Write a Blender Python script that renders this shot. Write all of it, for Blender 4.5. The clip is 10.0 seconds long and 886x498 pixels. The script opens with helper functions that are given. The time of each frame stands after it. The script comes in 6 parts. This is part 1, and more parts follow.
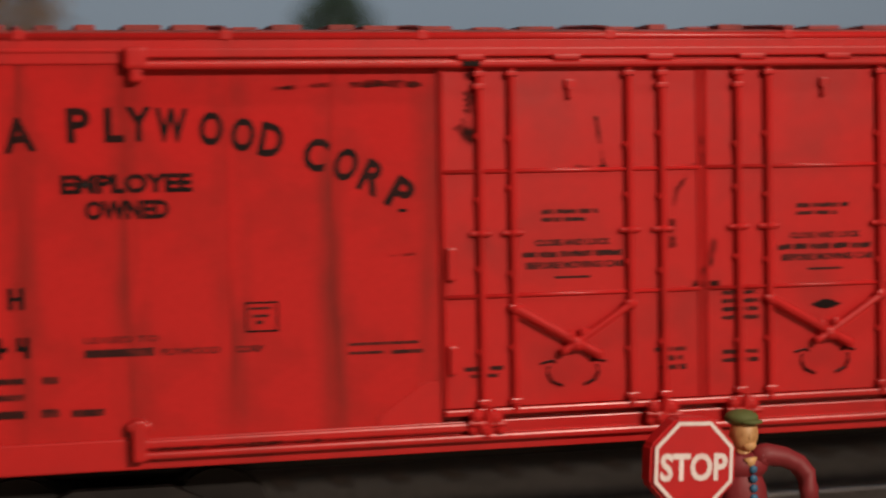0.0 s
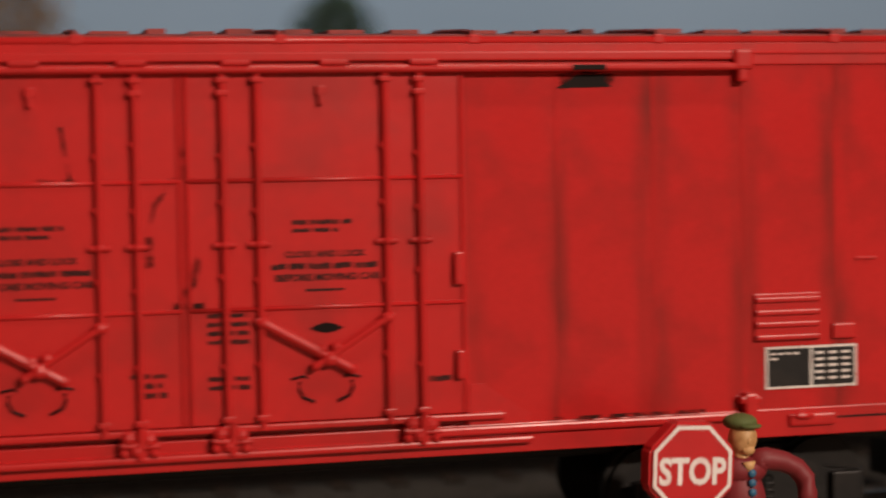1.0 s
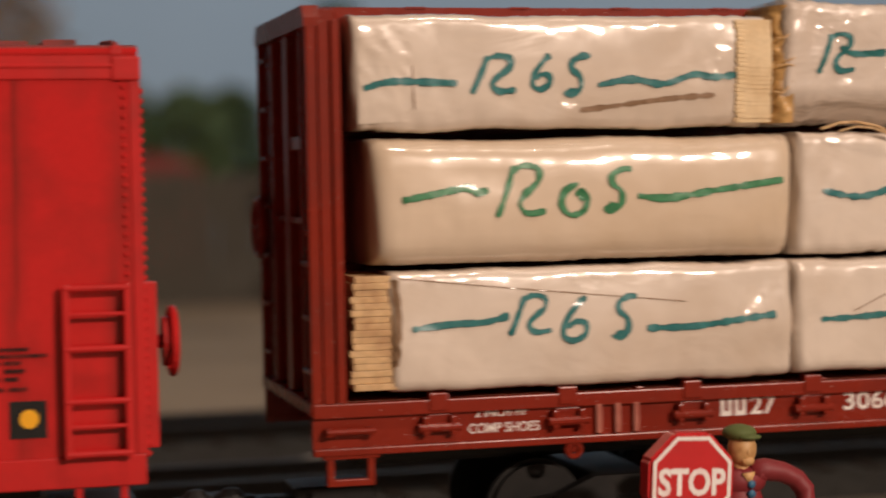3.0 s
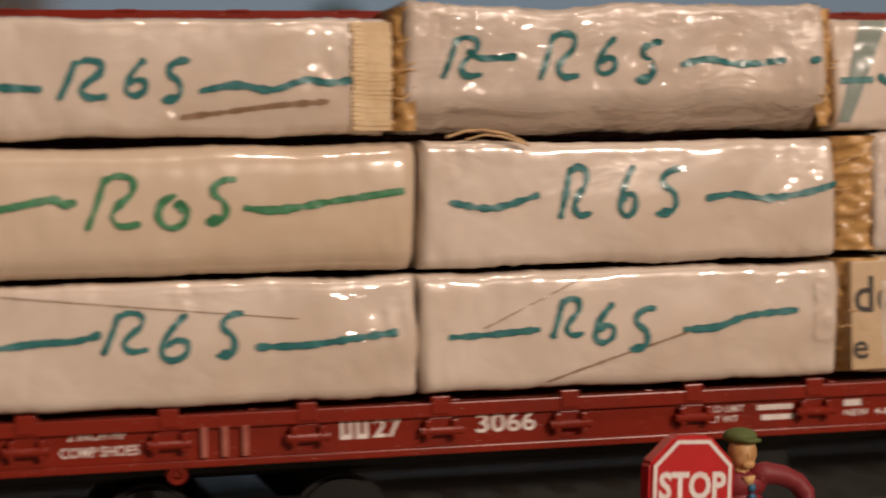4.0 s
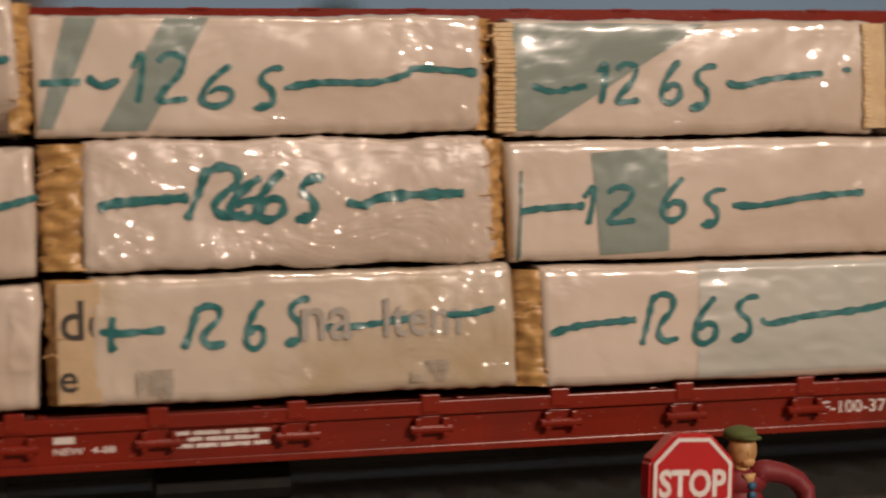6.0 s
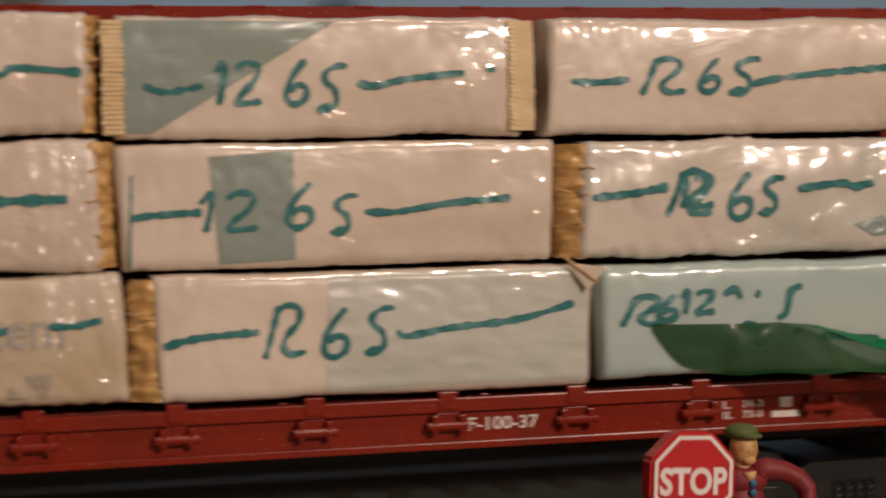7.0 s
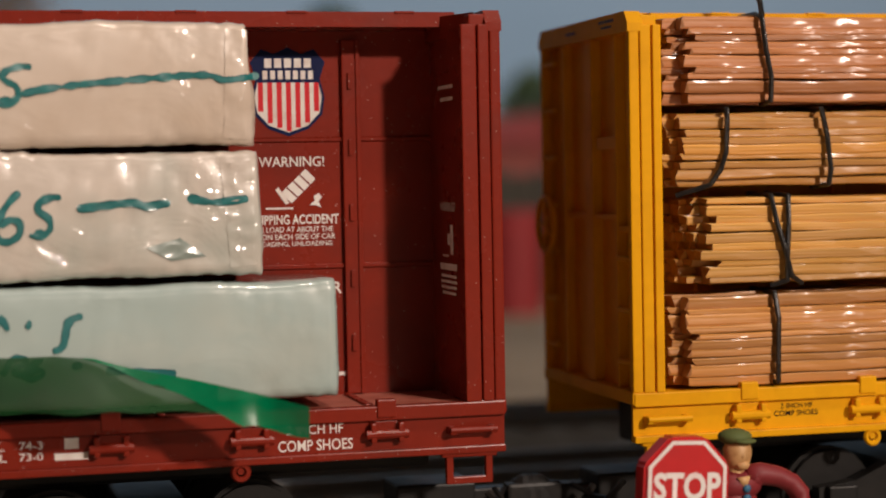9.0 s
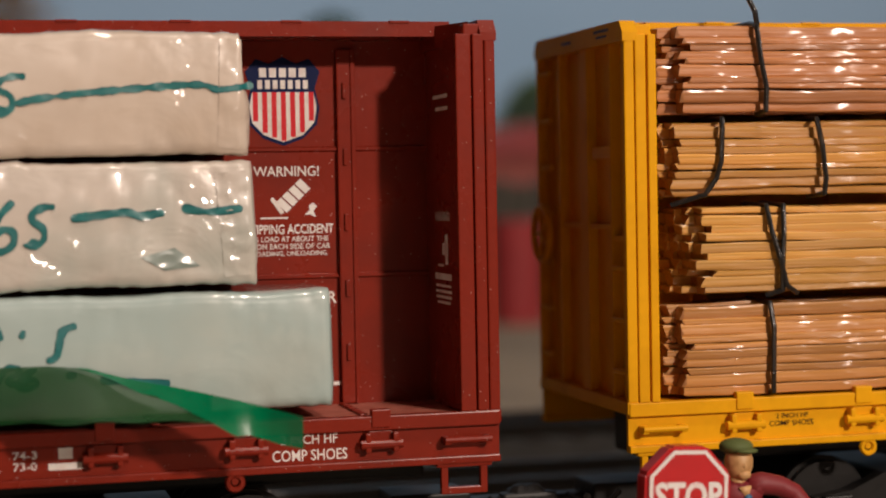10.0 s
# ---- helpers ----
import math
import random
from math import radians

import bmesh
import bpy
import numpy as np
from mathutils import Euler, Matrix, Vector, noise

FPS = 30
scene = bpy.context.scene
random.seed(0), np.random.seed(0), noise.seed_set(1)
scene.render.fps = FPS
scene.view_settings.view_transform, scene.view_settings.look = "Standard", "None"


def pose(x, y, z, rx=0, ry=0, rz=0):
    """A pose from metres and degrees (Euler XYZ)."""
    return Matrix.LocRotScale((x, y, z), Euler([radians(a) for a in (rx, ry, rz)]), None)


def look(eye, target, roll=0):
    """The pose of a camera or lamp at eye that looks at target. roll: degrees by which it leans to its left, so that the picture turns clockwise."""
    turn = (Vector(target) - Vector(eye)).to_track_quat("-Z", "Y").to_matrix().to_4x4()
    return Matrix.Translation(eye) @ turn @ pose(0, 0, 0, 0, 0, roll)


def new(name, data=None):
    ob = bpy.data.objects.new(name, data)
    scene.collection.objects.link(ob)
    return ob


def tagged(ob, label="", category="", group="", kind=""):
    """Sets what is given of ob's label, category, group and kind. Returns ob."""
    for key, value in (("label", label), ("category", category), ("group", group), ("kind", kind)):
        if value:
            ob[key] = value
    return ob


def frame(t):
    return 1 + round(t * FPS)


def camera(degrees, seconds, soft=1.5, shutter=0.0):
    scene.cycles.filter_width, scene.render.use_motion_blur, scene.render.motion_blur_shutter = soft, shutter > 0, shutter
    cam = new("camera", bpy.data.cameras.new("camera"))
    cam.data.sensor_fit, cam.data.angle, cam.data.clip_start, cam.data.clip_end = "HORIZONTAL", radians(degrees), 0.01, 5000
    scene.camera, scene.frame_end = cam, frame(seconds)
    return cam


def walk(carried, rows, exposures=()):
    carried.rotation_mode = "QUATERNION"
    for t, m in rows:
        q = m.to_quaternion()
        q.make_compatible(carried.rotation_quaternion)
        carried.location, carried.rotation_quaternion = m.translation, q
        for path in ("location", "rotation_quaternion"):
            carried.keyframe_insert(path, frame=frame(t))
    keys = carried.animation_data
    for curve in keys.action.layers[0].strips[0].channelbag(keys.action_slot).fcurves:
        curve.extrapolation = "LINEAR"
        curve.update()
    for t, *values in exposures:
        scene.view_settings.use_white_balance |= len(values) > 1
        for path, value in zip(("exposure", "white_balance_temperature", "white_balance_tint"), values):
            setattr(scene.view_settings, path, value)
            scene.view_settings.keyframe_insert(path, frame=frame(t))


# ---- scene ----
# ---- camera and its stand ----
EYE_H = 47.0          # eye above the layout, millimetres
MM = 0.001
cam = camera(25.86, 10.0, soft=1.9, shutter=0.38)
cam.data.dof.use_dof = True
cam.data.dof.focus_distance = 0.203
cam.data.dof.aperture_fstop = 20.0


def view(pitch, yaw):
    return pose(0, -0.1935, EYE_H * MM, 90 + pitch, 0, -yaw) @ pose(0, 0, 0, 0, 0, -1.047)


walk(cam, [(t, view(p, y)) for t, p, y in (
    (0.0, -2.731, 14.49), (0.5, -2.688, 14.50), (1.0, -2.610, 14.53), (1.5, -2.519, 14.50), (2.0, -2.453, 14.52),
    (2.5, -2.360, 14.54), (2.7, -2.320, 14.56), (3.8, -2.235, 14.55), (4.0, -2.190, 14.55), (4.5, -2.160, 14.55),
    (5.0, -2.100, 14.54), (5.5, -2.155, 14.50), (5.7, -2.200, 14.53), (6.8, -2.310, 14.55), (7.0, -2.315, 14.51),
    (7.5, -2.375, 14.50), (8.0, -2.370, 14.59), (8.5, -2.282, 14.65), (9.0, -2.167, 14.70), (9.5, -2.045, 14.68),
    (10.0, -1.885, 14.67))],
     exposures=((0.0, 0.0, 6350, 10), (1.6, 0.0, 6350, 10), (2.5, 0.12, 6400, 10), (3.8, -0.14, 6300, 9), (5.0, -0.26, 6300, 9), (7.5, -0.34, 6250, 9),
                (8.2, -0.1, 6100, 8), (9.0, 0.08, 6000, 7), (10.0, 0.08, 6000, 7)))

# the train's way to the left, millimetres
TRAIN = ((0.0, 0.0), (0.5, 27.9), (1.0, 55.35), (1.5, 79.2), (2.0, 105.1), (2.5, 128.5), (2.7, 139.0), (3.8, 185.8),
         (4.0, 195.1), (4.5, 218.6), (5.0, 239.4), (5.5, 261.2), (5.7, 269.3), (6.8, 311.8), (7.0, 321.1), (7.5, 344.8),
         (8.0, 364.4), (8.5, 388.5), (8.7, 394.5), (9.0, 397.3), (9.5, 397.6), (10.0, 398.0))

# ---- world and lights ----
world = bpy.data.worlds.new("room_dark")
scene.world = world
world.use_nodes = True
world.node_tree.nodes["Background"].inputs[0].default_value = (0.9, 0.95, 1.0, 1)
world.node_tree.nodes["Background"].inputs[1].default_value = 0.02


def area_lamp(name, at, target, size, watts, colour):
    data = bpy.data.lights.new(name, "AREA")
    data.shape, data.size, data.energy, data.color = "DISK", size, watts, colour
    ob = new(name, data)
    ob.matrix_world = look(at, target)
    return ob


area_lamp("desk_lamp_light", (0.37, -0.78, 0.39), (-0.36, 0.0, 0.04), 0.05, 6.7, (1.0, 0.765, 0.61))
area_lamp("ceiling_lamp_light", (0.35, -0.55, 1.40), (0.05, 0.1, 0.0), 0.10, 6.5, (1.0, 0.76, 0.60))
# unseen cool spot, added only to brighten the sky backdrop
spot = bpy.data.lights.new("backdrop_fill_light", "SPOT")
spot.energy, spot.color, spot.spot_size, spot.spot_blend, spot.shadow_soft_size = 24.0, (0.76, 0.90, 1.0), radians(50), 0.6, 0.05
new("backdrop_fill_light", spot).matrix_world = look((0.3, 0.35, 0.95), (0.3, 0.9, 0.16))


# ---- materials ----
def material(name, colour, rough=0.5, metal=0.0, vary=0.25, grain=900.0, bump=0.15, dirt=None, dirt_scale=60.0, dirt_amount=0.0,
             glint_speck=0.0, coat=0.0, stretch=(1, 1, 1), per_object=0.0, transmission=0.0, gloss=0.5):
    m = bpy.data.materials.new(name)
    m.use_nodes = True
    n, l = m.node_tree.nodes, m.node_tree.links
    b = n["Principled BSDF"]
    co = n.new("ShaderNodeTexCoord")
    mp = n.new("ShaderNodeMapping")
    mp.inputs["Scale"].default_value = stretch
    l.new(co.outputs["Object"], mp.inputs[0])
    big = n.new("ShaderNodeTexNoise")
    big.inputs["Scale"].default_value, big.inputs["Detail"].default_value = dirt_scale, 6
    fine = n.new("ShaderNodeTexNoise")
    fine.inputs["Scale"].default_value, fine.inputs["Detail"].default_value = grain, 4
    for x in (big, fine):
        l.new(mp.outputs[0], x.inputs["Vector"])
    dark = n.new("ShaderNodeMix")
    dark.data_type = "RGBA"
    dark.inputs[6].default_value = [c * (1 - vary) for c in colour] + [1]
    dark.inputs[7].default_value = [min(1, c * (1 + vary * 0.6)) for c in colour] + [1]
    l.new(fine.outputs[0], dark.inputs[0])
    out = dark.outputs[2]
    if dirt:
        ramp = n.new("ShaderNodeMapRange")
        ramp.inputs[1].default_value, ramp.inputs[2].default_value, ramp.inputs[4].default_value = 0.48, 0.72, dirt_amount
        l.new(big.outputs[0], ramp.inputs[0])
        mix = n.new("ShaderNodeMix")
        mix.data_type = "RGBA"
        mix.inputs[7].default_value = (*dirt, 1)
        l.new(ramp.outputs[0], mix.inputs[0])
        l.new(out, mix.inputs[6])
        out = mix.outputs[2]
    # tiny sparkles painted as pale dots in the base colour
    if glint_speck:
        sp = n.new("ShaderNodeTexVoronoi")
        sp.inputs["Scale"].default_value = 1300
        l.new(co.outputs["Object"], sp.inputs["Vector"])
        r = n.new("ShaderNodeMapRange")
        r.inputs[1].default_value, r.inputs[2].default_value, r.inputs[3].default_value, r.inputs[4].default_value = 0.05, 0.09, glint_speck, 0
        l.new(sp.outputs["Distance"], r.inputs[0])
        mix = n.new("ShaderNodeMix")
        mix.data_type = "RGBA"
        mix.inputs[7].default_value = (0.75, 0.68, 0.6, 1)
        l.new(r.outputs[0], mix.inputs[0])
        l.new(out, mix.inputs[6])
        out = mix.outputs[2]
    if per_object:
        info = n.new("ShaderNodeObjectInfo")
        hsv = n.new("ShaderNodeHueSaturation")
        r = n.new("ShaderNodeMapRange")
        r.inputs[3].default_value, r.inputs[4].default_value = 1 - per_object, 1 + per_object * 0.6
        l.new(info.outputs["Random"], r.inputs[0])
        l.new(r.outputs[0], hsv.inputs["Value"])
        l.new(out, hsv.inputs["Color"])
        out = hsv.outputs[0]
    l.new(out, b.inputs["Base Color"])
    rr = n.new("ShaderNodeMapRange")
    rr.inputs[3].default_value, rr.inputs[4].default_value = rough * 0.8, min(1, rough * 1.25)
    l.new(big.outputs[0], rr.inputs[0])
    l.new(rr.outputs[0], b.inputs["Roughness"])
    b.inputs["Metallic"].default_value = metal
    b.inputs["Coat Weight"].default_value = coat
    b.inputs["Specular IOR Level"].default_value = gloss
    b.inputs["Coat Roughness"].default_value = 0.12
    b.inputs["Transmission Weight"].default_value = transmission
    if bump:
        bp = n.new("ShaderNodeBump")
        bp.inputs["Strength"].default_value, bp.inputs["Distance"].default_value = bump, 0.0002
        l.new(fine.outputs[0], bp.inputs["Height"])
        l.new(bp.outputs[0], b.inputs["Normal"])
        l.new(bp.outputs[0], b.inputs["Coat Normal"])
    return m


def streaked_red(name, colour):
    """Painted car side: sooty upright streaks close to the joints of each panel, faint stains over the rest."""
    m = material(name, colour, rough=0.22, vary=0.12, grain=1500, bump=0.05, dirt=(0.30, 0.018, 0.016), dirt_scale=170, dirt_amount=0.6, gloss=0.28)
    n, l = m.node_tree.nodes, m.node_tree.links
    b = n["Principled BSDF"]
    base = b.inputs["Base Color"].links[0].from_socket
    co = n.new("ShaderNodeTexCoord")
    sep = n.new("ShaderNodeSeparateXYZ")
    l.new(co.outputs["Object"], sep.inputs[0])
    ab = n.new("ShaderNodeMath")
    ab.operation = "ABSOLUTE"
    l.new(sep.outputs[0], ab.inputs[0])
    far = n.new("ShaderNodeMath")
    far.operation = "SUBTRACT"
    far.inputs[1].default_value = 0.0105
    l.new(sep.outputs[0], far.inputs[0])
    fa = n.new("ShaderNodeMath")
    fa.operation = "ABSOLUTE"
    l.new(far.outputs[0], fa.inputs[0])
    near = n.new("ShaderNodeMath")
    near.operation = "MINIMUM"
    l.new(ab.outputs[0], near.inputs[0])
    l.new(fa.outputs[0], near.inputs[1])
    mr = n.new("ShaderNodeMapRange")
    mr.inputs[1].default_value, mr.inputs[2].default_value, mr.inputs[3].default_value, mr.inputs[4].default_value = 0.0, 0.0026, 1.0, 0.0
    l.new(near.outputs[0], mr.inputs[0])
    mp = n.new("ShaderNodeMapping")
    mp.inputs["Scale"].default_value = (420, 420, 60)
    info = n.new("ShaderNodeObjectInfo")
    add = n.new("ShaderNodeVectorMath")
    add.operation = "ADD"
    l.new(co.outputs["Object"], mp.inputs[0])
    l.new(mp.outputs[0], add.inputs[0])
    scl = n.new("ShaderNodeMath")
    scl.operation = "MULTIPLY"
    scl.inputs[1].default_value = 37.0
    l.new(info.outputs["Random"], scl.inputs[0])
    l.new(scl.outputs[0], add.inputs[1])
    nz = n.new("ShaderNodeTexNoise")
    nz.inputs["Scale"].default_value, nz.inputs["Detail"].default_value = 1.0, 5
    l.new(add.outputs[0], nz.inputs["Vector"])
    nr = n.new("ShaderNodeMapRange")
    nr.inputs[1].default_value, nr.inputs[2].default_value = 0.36, 0.66
    l.new(nz.outputs[0], nr.inputs[0])
    mul = n.new("ShaderNodeMath")
    mul.operation = "MULTIPLY"
    l.new(mr.outputs[0], mul.inputs[0])
    l.new(nr.outputs[0], mul.inputs[1])
    mul2 = n.new("ShaderNodeMath")
    mul2.operation = "MULTIPLY"
    mul2.inputs[1].default_value = 0.62
    l.new(mul.outputs[0], mul2.inputs[0])
    mix = n.new("ShaderNodeMix")
    mix.data_type = "RGBA"
    mix.inputs[7].default_value = (0.085, 0.020, 0.016, 1)
    l.new(mul2.outputs[0], mix.inputs[0])
    l.new(base, mix.inputs[6])
    l.new(mix.outputs[2], b.inputs["Base Color"])
    return m


RED = (0.52, 0.019, 0.019)
OXIDE = (0.218, 0.020, 0.009)
red_paint = material("red_paint", RED, 0.30, vary=0.10, bump=0.08, dirt=(0.28, 0.018, 0.016), dirt_scale=160, dirt_amount=0.5, gloss=0.32)
red_side = streaked_red("red_side_paint", RED)
roof_paint = material("weathered_roof_paint", (0.30, 0.03, 0.025), 0.6, vary=0.2, dirt=(0.06, 0.025, 0.022), dirt_scale=220, dirt_amount=0.75)
oxide_paint = material("oxide_red_paint", OXIDE, 0.27, vary=0.15, bump=0.12, dirt=(0.12, 0.018, 0.012), dirt_scale=110, dirt_amount=0.5, glint_speck=0.5, gloss=0.2)
worn_lit_oxide = material("worn_lit_oxide_paint", (0.42, 0.13, 0.09), 0.5, vary=0.3, grain=1200, dirt=OXIDE, dirt_scale=400, dirt_amount=0.6)
yellow_paint = material("yellow_paint", (0.82, 0.40, 0.002), 0.42, vary=0.10, bump=0.10, dirt=(0.50, 0.21, 0.002), dirt_scale=120, dirt_amount=0.4, gloss=0.07)
black_plastic = material("black_plastic", (0.010, 0.010, 0.010), 0.45, vary=0.4, dirt=(0.024, 0.019, 0.015), dirt_scale=300, dirt_amount=0.5, gloss=0.3)
steel = material("blackened_steel", (0.16, 0.15, 0.14), 0.35, metal=0.9, vary=0.3)
wheel_black = material("blackened_wheel", (0.012, 0.011, 0.010), 0.5, metal=0.5, vary=0.4)
black_ink = material("black_lettering", (0.010, 0.006, 0.006), 0.3, vary=0.4, dirt=(0.14, 0.012, 0.010), dirt_scale=500, dirt_amount=0.2, gloss=0.15)
faded_ink = material("faded_black_lettering", (0.035, 0.009, 0.008), 0.5, vary=0.4, dirt=(0.3, 0.02, 0.015), dirt_scale=500, dirt_amount=0.6, gloss=0.15)
soot = material("soot_smear", (0.035, 0.013, 0.011), 0.7, vary=0.5, dirt=(0.16, 0.02, 0.015), dirt_scale=260, dirt_amount=0.7, gloss=0.05)
tar = material("black_grime", (0.014, 0.009, 0.008), 0.6, vary=0.4, gloss=0.1)
def ragged(m, scale=620.0, low=0.40, high=0.66):
    """Thin smears that let the paint show through in places."""
    n, l = m.node_tree.nodes, m.node_tree.links
    co, nz, mr = n.new("ShaderNodeTexCoord"), n.new("ShaderNodeTexNoise"), n.new("ShaderNodeMapRange")
    nz.inputs["Scale"].default_value, nz.inputs["Detail"].default_value = scale, 4
    mr.inputs[1].default_value, mr.inputs[2].default_value = low, high
    l.new(co.outputs["Object"], nz.inputs["Vector"])
    l.new(nz.outputs[0], mr.inputs[0])
    l.new(mr.outputs[0], n["Principled BSDF"].inputs["Alpha"])


ragged(soot)
white_ink = material("white_lettering", (0.78, 0.74, 0.70), 0.5, vary=0.1, dirt=(0.5, 0.3, 0.25), dirt_scale=600, dirt_amount=0.4)
blue_ink = material("blue_decal", (0.006, 0.012, 0.065), 0.35, vary=0.15, gloss=0.12)
stripe_red = material("decal_red", (0.62, 0.03, 0.04), 0.35, vary=0.1, gloss=0.12)
dot_yellow = material("decal_yellow", (0.85, 0.42, 0.01), 0.4, vary=0.1)
def board_wood(name, colour, dark, wet, ripple):
    """Lacquered thin boards: long grain, and a wavy wet gloss over it."""
    m = material(name, colour, 0.45, vary=0.45, grain=900, stretch=(0.06, 1, 2.2), bump=0.6, dirt=dark, dirt_scale=90, dirt_amount=0.75, coat=wet, per_object=0.26)
    n, l = m.node_tree.nodes, m.node_tree.links
    b = n["Principled BSDF"]
    co, mp, nz, bp = n.new("ShaderNodeTexCoord"), n.new("ShaderNodeMapping"), n.new("ShaderNodeTexNoise"), n.new("ShaderNodeBump")
    mp.inputs["Scale"].default_value = (0.35, 1, 1)
    nz.inputs["Scale"].default_value, nz.inputs["Detail"].default_value = ripple, 2
    bp.inputs["Strength"].default_value, bp.inputs["Distance"].default_value = 0.55, 0.0011
    l.new(co.outputs["Object"], mp.inputs[0])
    l.new(mp.outputs[0], nz.inputs["Vector"])
    l.new(nz.outputs[0], bp.inputs["Height"])
    l.new(bp.outputs[0], b.inputs["Coat Normal"])
    b.inputs["Coat Roughness"].default_value = 0.17
    return m


wood_brown = board_wood("reddish_boards", (0.58, 0.23, 0.06), (0.33, 0.09, 0.02), 0.65, 400)
wood_honey = board_wood("honey_boards", (0.75, 0.37, 0.055), (0.47, 0.155, 0.02), 0.85, 300)
wood_pale = board_wood("pale_boards", (0.79, 0.43, 0.085), (0.50, 0.18, 0.025), 0.35, 330)
wood_knotty = board_wood("brown_boards", (0.65, 0.30, 0.06), (0.32, 0.09, 0.02), 0.45, 420)
wood_core = material("dark_board_ends", (0.34, 0.13, 0.03), 0.5, vary=0.5, grain=1200, bump=0.6, dirt=(0.14, 0.045, 0.012), dirt_scale=260, dirt_amount=0.8, coat=0.2)
pale_edge = material("pale_strip_edges", (0.74, 0.57, 0.34), 0.5, vary=0.2, grain=1600, bump=0.2, dirt=(0.52, 0.34, 0.15), dirt_scale=300, dirt_amount=0.5)
wood_end = material("cut_wood_ends", (0.66, 0.44, 0.22), 0.5, vary=0.4, grain=1600, bump=0.5, dirt=(0.28, 0.12, 0.04), dirt_scale=300, dirt_amount=0.7)
kraft = material("brown_paper", (0.60, 0.36, 0.13), 0.4, vary=0.35, grain=1400, bump=0.5, stretch=(0.35, 1, 1.6), dirt=(0.19, 0.085, 0.025), dirt_scale=260, dirt_amount=0.7, coat=0.35)
thread = material("black_thread", (0.012, 0.011, 0.011), 0.4, vary=0.4, grain=3000, bump=0.5, coat=0.3)
teal_ink = material("teal_marker", (0.008, 0.125, 0.135), 0.4, vary=0.45, grain=900, dirt=(0.085, 0.29, 0.27), dirt_scale=1000, dirt_amount=0.9, coat=0.25)
green_ink = material("green_marker", (0.02, 0.17, 0.07), 0.35, vary=0.35, grain=900, dirt=(0.08, 0.28, 0.13), dirt_scale=1000, dirt_amount=0.8, coat=0.2)
teal_thin = material("thin_teal_marker", (0.022, 0.185, 0.19), 0.4, vary=0.4, grain=1100, dirt=(0.012, 0.14, 0.15), dirt_scale=900, dirt_amount=0.9, coat=0.25)
green_thin = material("thin_green_marker", (0.05, 0.25, 0.11), 0.4, vary=0.4, grain=1100, dirt=(0.02, 0.15, 0.06), dirt_scale=900, dirt_amount=0.9, coat=0.2)
grey_print = material("grey_green_print", (0.27, 0.33, 0.30), 0.3, vary=0.08, grain=1200, bump=0.02, coat=0.6)
news_ink = material("newsprint_ink", (0.05, 0.045, 0.04), 0.4, vary=0.3, coat=0.4)
pale_news = material("show_through_ink", (0.42, 0.39, 0.35), 0.4, vary=0.2, coat=0.4)
# paper brown darkened: the shadow along the seams is put into this colour
seam_shade_brown = material("shaded_paper_seam", (0.27, 0.17, 0.10), 0.5, vary=0.25, grain=1200, coat=0.2)
worn_paper = material("tan_printed_paper", (0.60, 0.45, 0.28), 0.5, vary=0.12, grain=1200, bump=0.2, dirt=(0.42, 0.27, 0.12), dirt_scale=160, dirt_amount=0.6, coat=0.3)
ghost_ink = material("faint_show_through", (0.50, 0.45, 0.38), 0.4, vary=0.2, coat=0.4)
ragged(ghost_ink, 300.0)
# film over the bundle: its shade is put into a darker green
green_film_shaded = material("green_plastic_film_shaded", (0.016, 0.075, 0.022), 0.4, vary=0.15, bump=0.1, coat=0.08, gloss=0.2)
green_film_shaded.node_tree.nodes["Principled BSDF"].inputs["Alpha"].default_value = 0.8
# same film at the tip: light shining through is put into a brighter green
green_fold_lit = material("doubled_green_film_lit", (0.004, 0.19, 0.075), 0.22, vary=0.15, bump=0.1, dirt=(0.004, 0.12, 0.045), dirt_scale=180, dirt_amount=0.6, coat=0.2, gloss=0.3)
green_fold_lit.node_tree.nodes["Principled BSDF"].inputs["Alpha"].default_value = 0.95


